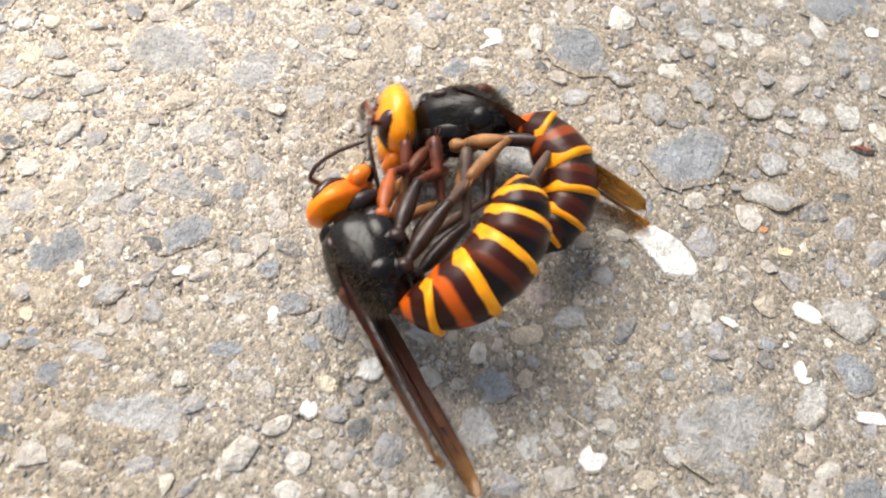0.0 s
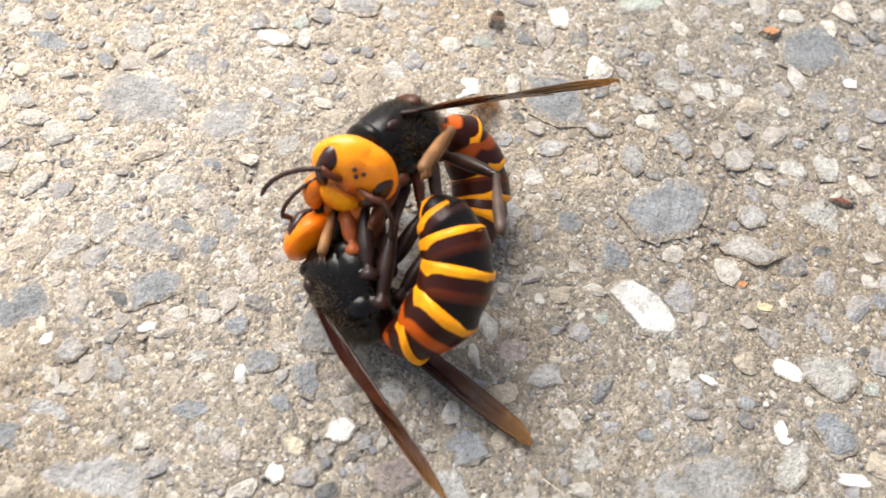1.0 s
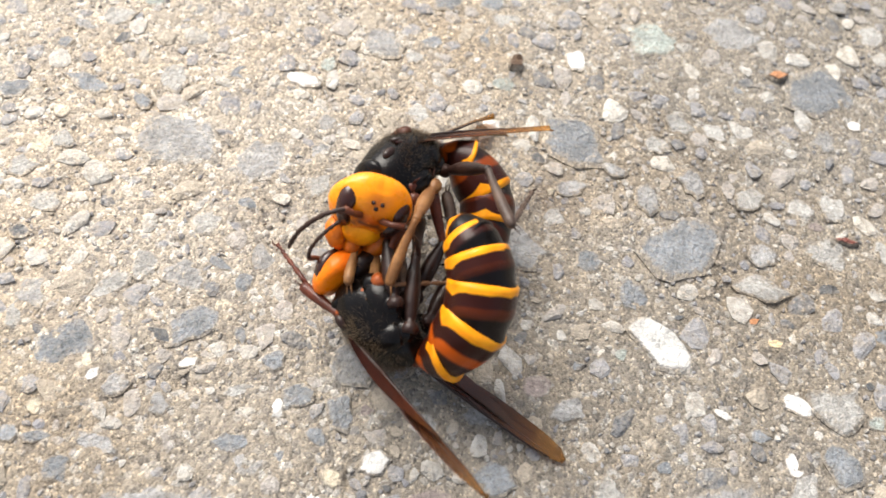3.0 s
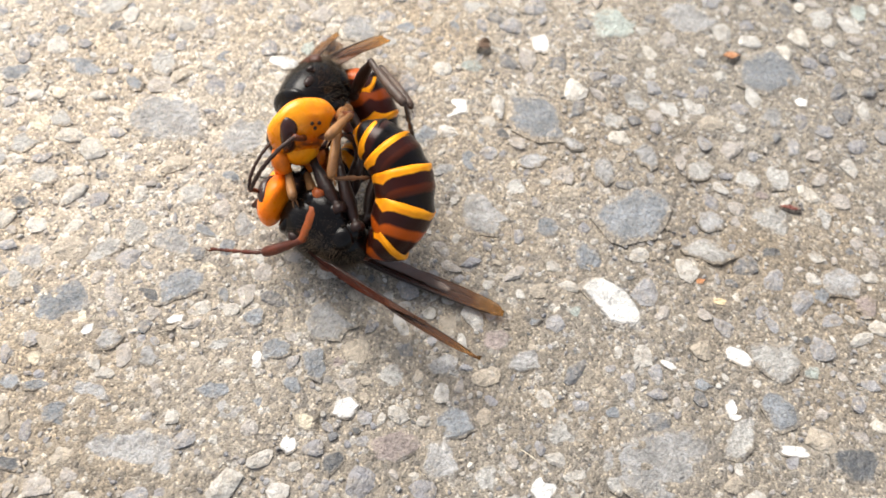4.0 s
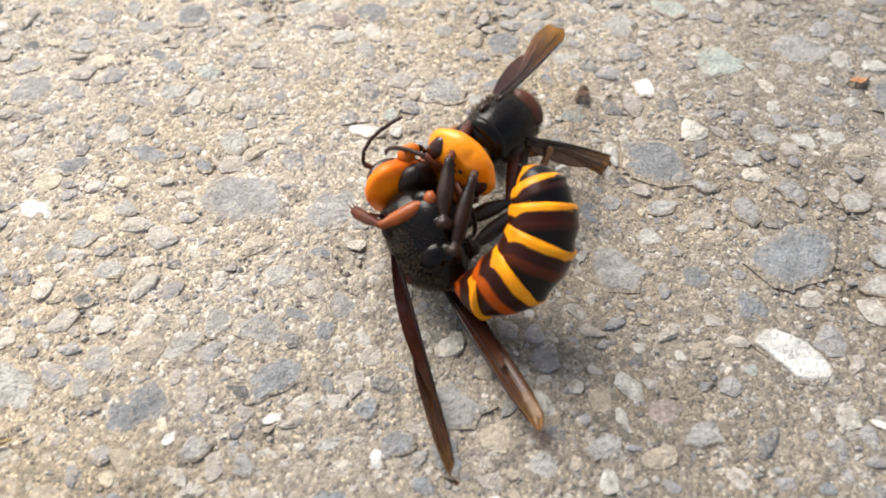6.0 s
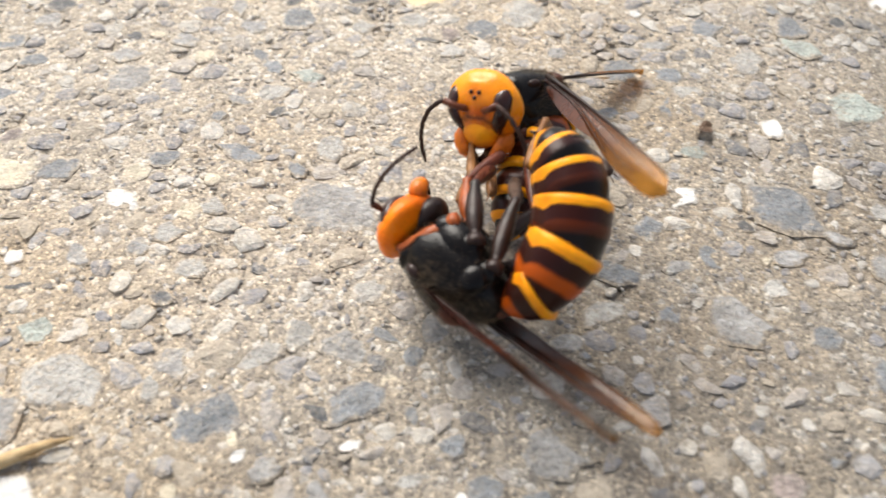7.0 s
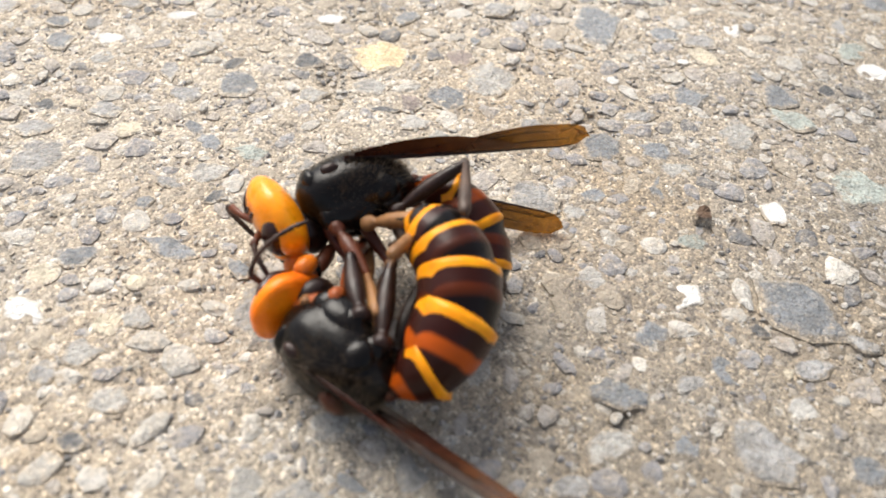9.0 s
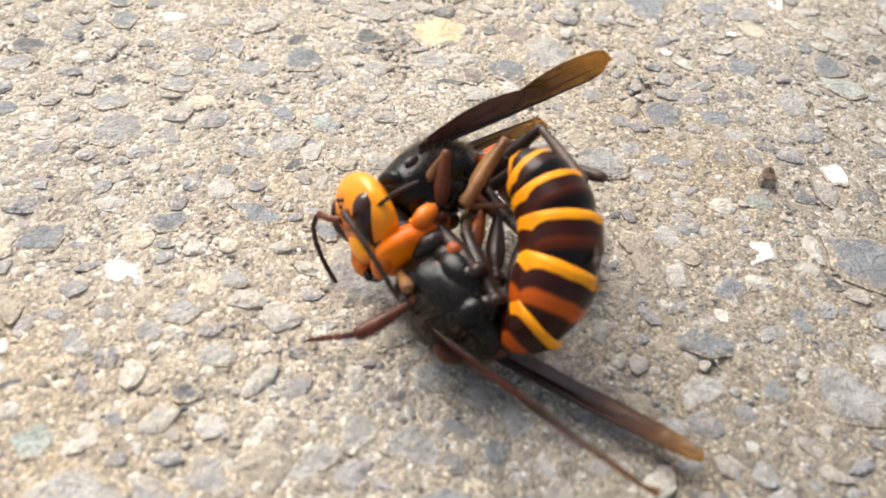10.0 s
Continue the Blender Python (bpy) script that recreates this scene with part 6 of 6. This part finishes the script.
            (9.5, 0.84, 0.33, -0.43, 0.39, 0.88, -0.27, 0.58, 0.79, 0.2),
            (10, 0.96, 0.29, 0.07, 0.5, 0.87, -0.01, 0.46, 0.85, 0.26),
        ],
        ("hind", 1): [
            (0, 0.43, 0.28, -0.86, 0.9, -0.08, -0.43, -0.09, 0.96, 0.28),
            (0.2, 0.35, 0.3, -0.89, 0.86, -0.04, -0.5, -0, 0.91, 0.42),
            (0.5, 0.45, 0.59, -0.68, 0.94, 0.22, -0.28, -0.24, 0.82, 0.53),
            (1, 0.43, 0.51, -0.74, 0.93, 0.14, -0.34, -0.32, 0.78, 0.53),
            (1.5, 0.36, 0.53, -0.76, 0.9, 0.25, -0.35, -0.35, 0.82, 0.46),
            (2, 0.35, 0.62, -0.7, 0.89, 0.23, -0.39, -0.28, 0.77, 0.58),
            (3.3, 0.48, 0.53, -0.7, 0.95, 0.14, -0.29, -0.32, 0.8, 0.5),
            (3.5, 0.54, 0.46, -0.71, 0.96, 0.06, -0.26, -0.42, 0.87, 0.25),
            (4, 0.42, 0.56, -0.71, 0.93, 0.22, -0.29, -0.37, 0.84, 0.41),
            (4.5, 0.43, 0.52, -0.74, 0.93, 0.17, -0.32, -0.34, 0.88, 0.33),
            (5, 0.32, 0.63, -0.71, 0.88, 0.32, -0.35, -0.51, 0.81, 0.29),
            (5.2, 0.29, 0.66, -0.69, 0.87, 0.37, -0.34, -0.51, 0.85, 0.15),
            (5.4, 0.37, 0.8, -0.46, 0.91, 0.37, -0.21, -0.34, 0.76, 0.56),
            (5.5, 0.45, 0.35, -0.82, 0.94, 0.13, -0.32, -0.35, 0.94, -0.01),
            (5.6, 0.51, 0.72, -0.47, 0.96, 0.2, -0.2, -0.14, 0.82, 0.56),
            (5.7, 0.39, 0.78, -0.48, 0.91, 0.31, -0.28, -0.22, 0.76, 0.61),
            (6.8, 0.09, 0.9, -0.43, 0.75, 0.61, -0.27, -0.18, 0.78, 0.6),
            (7, 0.12, 0.78, -0.61, 0.77, 0.52, -0.38, -0.18, 0.91, 0.38),
            (7.2, 0.15, 0.46, -0.88, 0.74, 0.08, -0.66, -0.22, 0.97, 0.06),
            (7.5, 0.13, 0.24, -0.96, 0.73, -0.07, -0.68, -0.39, 0.91, -0.11),
            (7.7, 0.25, 0.44, -0.86, 0.8, 0.03, -0.6, -0.3, 0.95, 0.09),
            (8, 0.4, 0.42, -0.81, 0.91, 0.29, -0.3, -0.51, 0.85, -0.07),
            (8.5, 0.28, 0.5, -0.82, 0.86, 0.31, -0.41, -0.38, 0.92, -0.07),
            (9, 0.47, 0.33, -0.81, 0.94, 0.05, -0.33, -0.12, 0.99, 0.12),
            (9.5, 0.47, 0.32, -0.82, 0.94, 0.04, -0.33, -0.15, 0.98, 0.1),
            (10, 0.66, 0.47, -0.58, 0.99, 0.15, -0, -0.2, 0.98, 0.07),
        ],
        ("hind", -1): [
            (0, 0.55, 0.18, -0.81, 0.51, 0.77, -0.37, 0.29, 0.81, 0.51),
            (0.2, 0.49, 0.27, -0.83, 0.55, 0.78, -0.3, 0.45, 0.64, 0.62),
            (0.5, 0.73, 0.43, -0.53, 0.52, 0.85, 0.03, 0.07, 0.74, 0.67),
            (1, 0.79, 0.33, -0.52, 0.54, 0.84, -0.04, -0.15, 0.65, 0.75),
            (1.5, 0.72, 0.39, -0.58, 0.48, 0.87, -0.06, -0.16, 0.79, 0.6),
            (2, 0.72, 0.44, -0.54, 0.53, 0.85, 0.03, -0.11, 0.72, 0.69),
            (3.3, 0.82, 0.33, -0.46, 0.56, 0.83, 0.02, -0.18, 0.72, 0.66),
            (3.5, 0.88, 0.24, -0.41, 0.57, 0.82, -0.09, -0.39, 0.85, 0.35),
            (4, 0.81, 0.35, -0.46, 0.49, 0.87, -0.06, -0.17, 0.84, 0.51),
            (4.5, 0.83, 0.25, -0.5, 0.55, 0.83, -0.12, -0.17, 0.89, 0.42),
            (5, 0.77, 0.38, -0.51, 0.47, 0.88, -0.05, -0.43, 0.87, 0.24),
            (5.2, 0.77, 0.37, -0.53, 0.49, 0.87, -0.07, -0.31, 0.95, 0.09),
            (5.4, 0.87, 0.27, -0.42, 0.63, 0.78, 0.05, -0.12, 0.67, 0.74),
            (5.5, 0.88, -0.16, -0.45, 0.7, 0.56, -0.45, -0.28, 0.93, 0.22),
            (5.6, 0.87, 0.02, -0.5, 0.74, 0.66, -0.15, 0.02, 0.62, 0.78),
            (5.7, 0.84, 0.13, -0.52, 0.67, 0.73, -0.14, -0.09, 0.63, 0.78),
            (6.8, 0.59, 0.62, -0.51, 0.4, 0.91, 0.14, 0.19, 0.8, 0.58),
            (7, 0.55, 0.53, -0.65, 0.48, 0.88, -0.01, 0.15, 0.95, 0.28),
            (7.2, 0.37, 0.34, -0.86, 0.53, 0.79, -0.3, -0.14, 0.95, -0.29),
            (7.5, 0.36, 0.18, -0.92, 0.45, 0.76, -0.47, -0.46, 0.77, -0.44),
            (7.7, 0.38, 0.36, -0.85, 0.49, 0.82, -0.29, -0.28, 0.94, -0.21),
            (8, 0.76, 0.38, -0.54, 0.32, 0.91, -0.28, -0.26, 0.93, -0.25),
            (8.5, 0.6, 0.41, -0.69, 0.29, 0.92, -0.27, 0.23, 0.95, -0.23),
            (9, 0.67, 0.28, -0.69, 0.48, 0.84, -0.24, 0.52, 0.85, 0.12),
            (9.5, 0.68, 0.26, -0.69, 0.48, 0.83, -0.28, 0.4, 0.91, 0.09),
            (10, 0.94, 0.28, -0.19, 0.52, 0.86, -0.02, 0.42, 0.89, 0.16),
        ],
    })


motions()
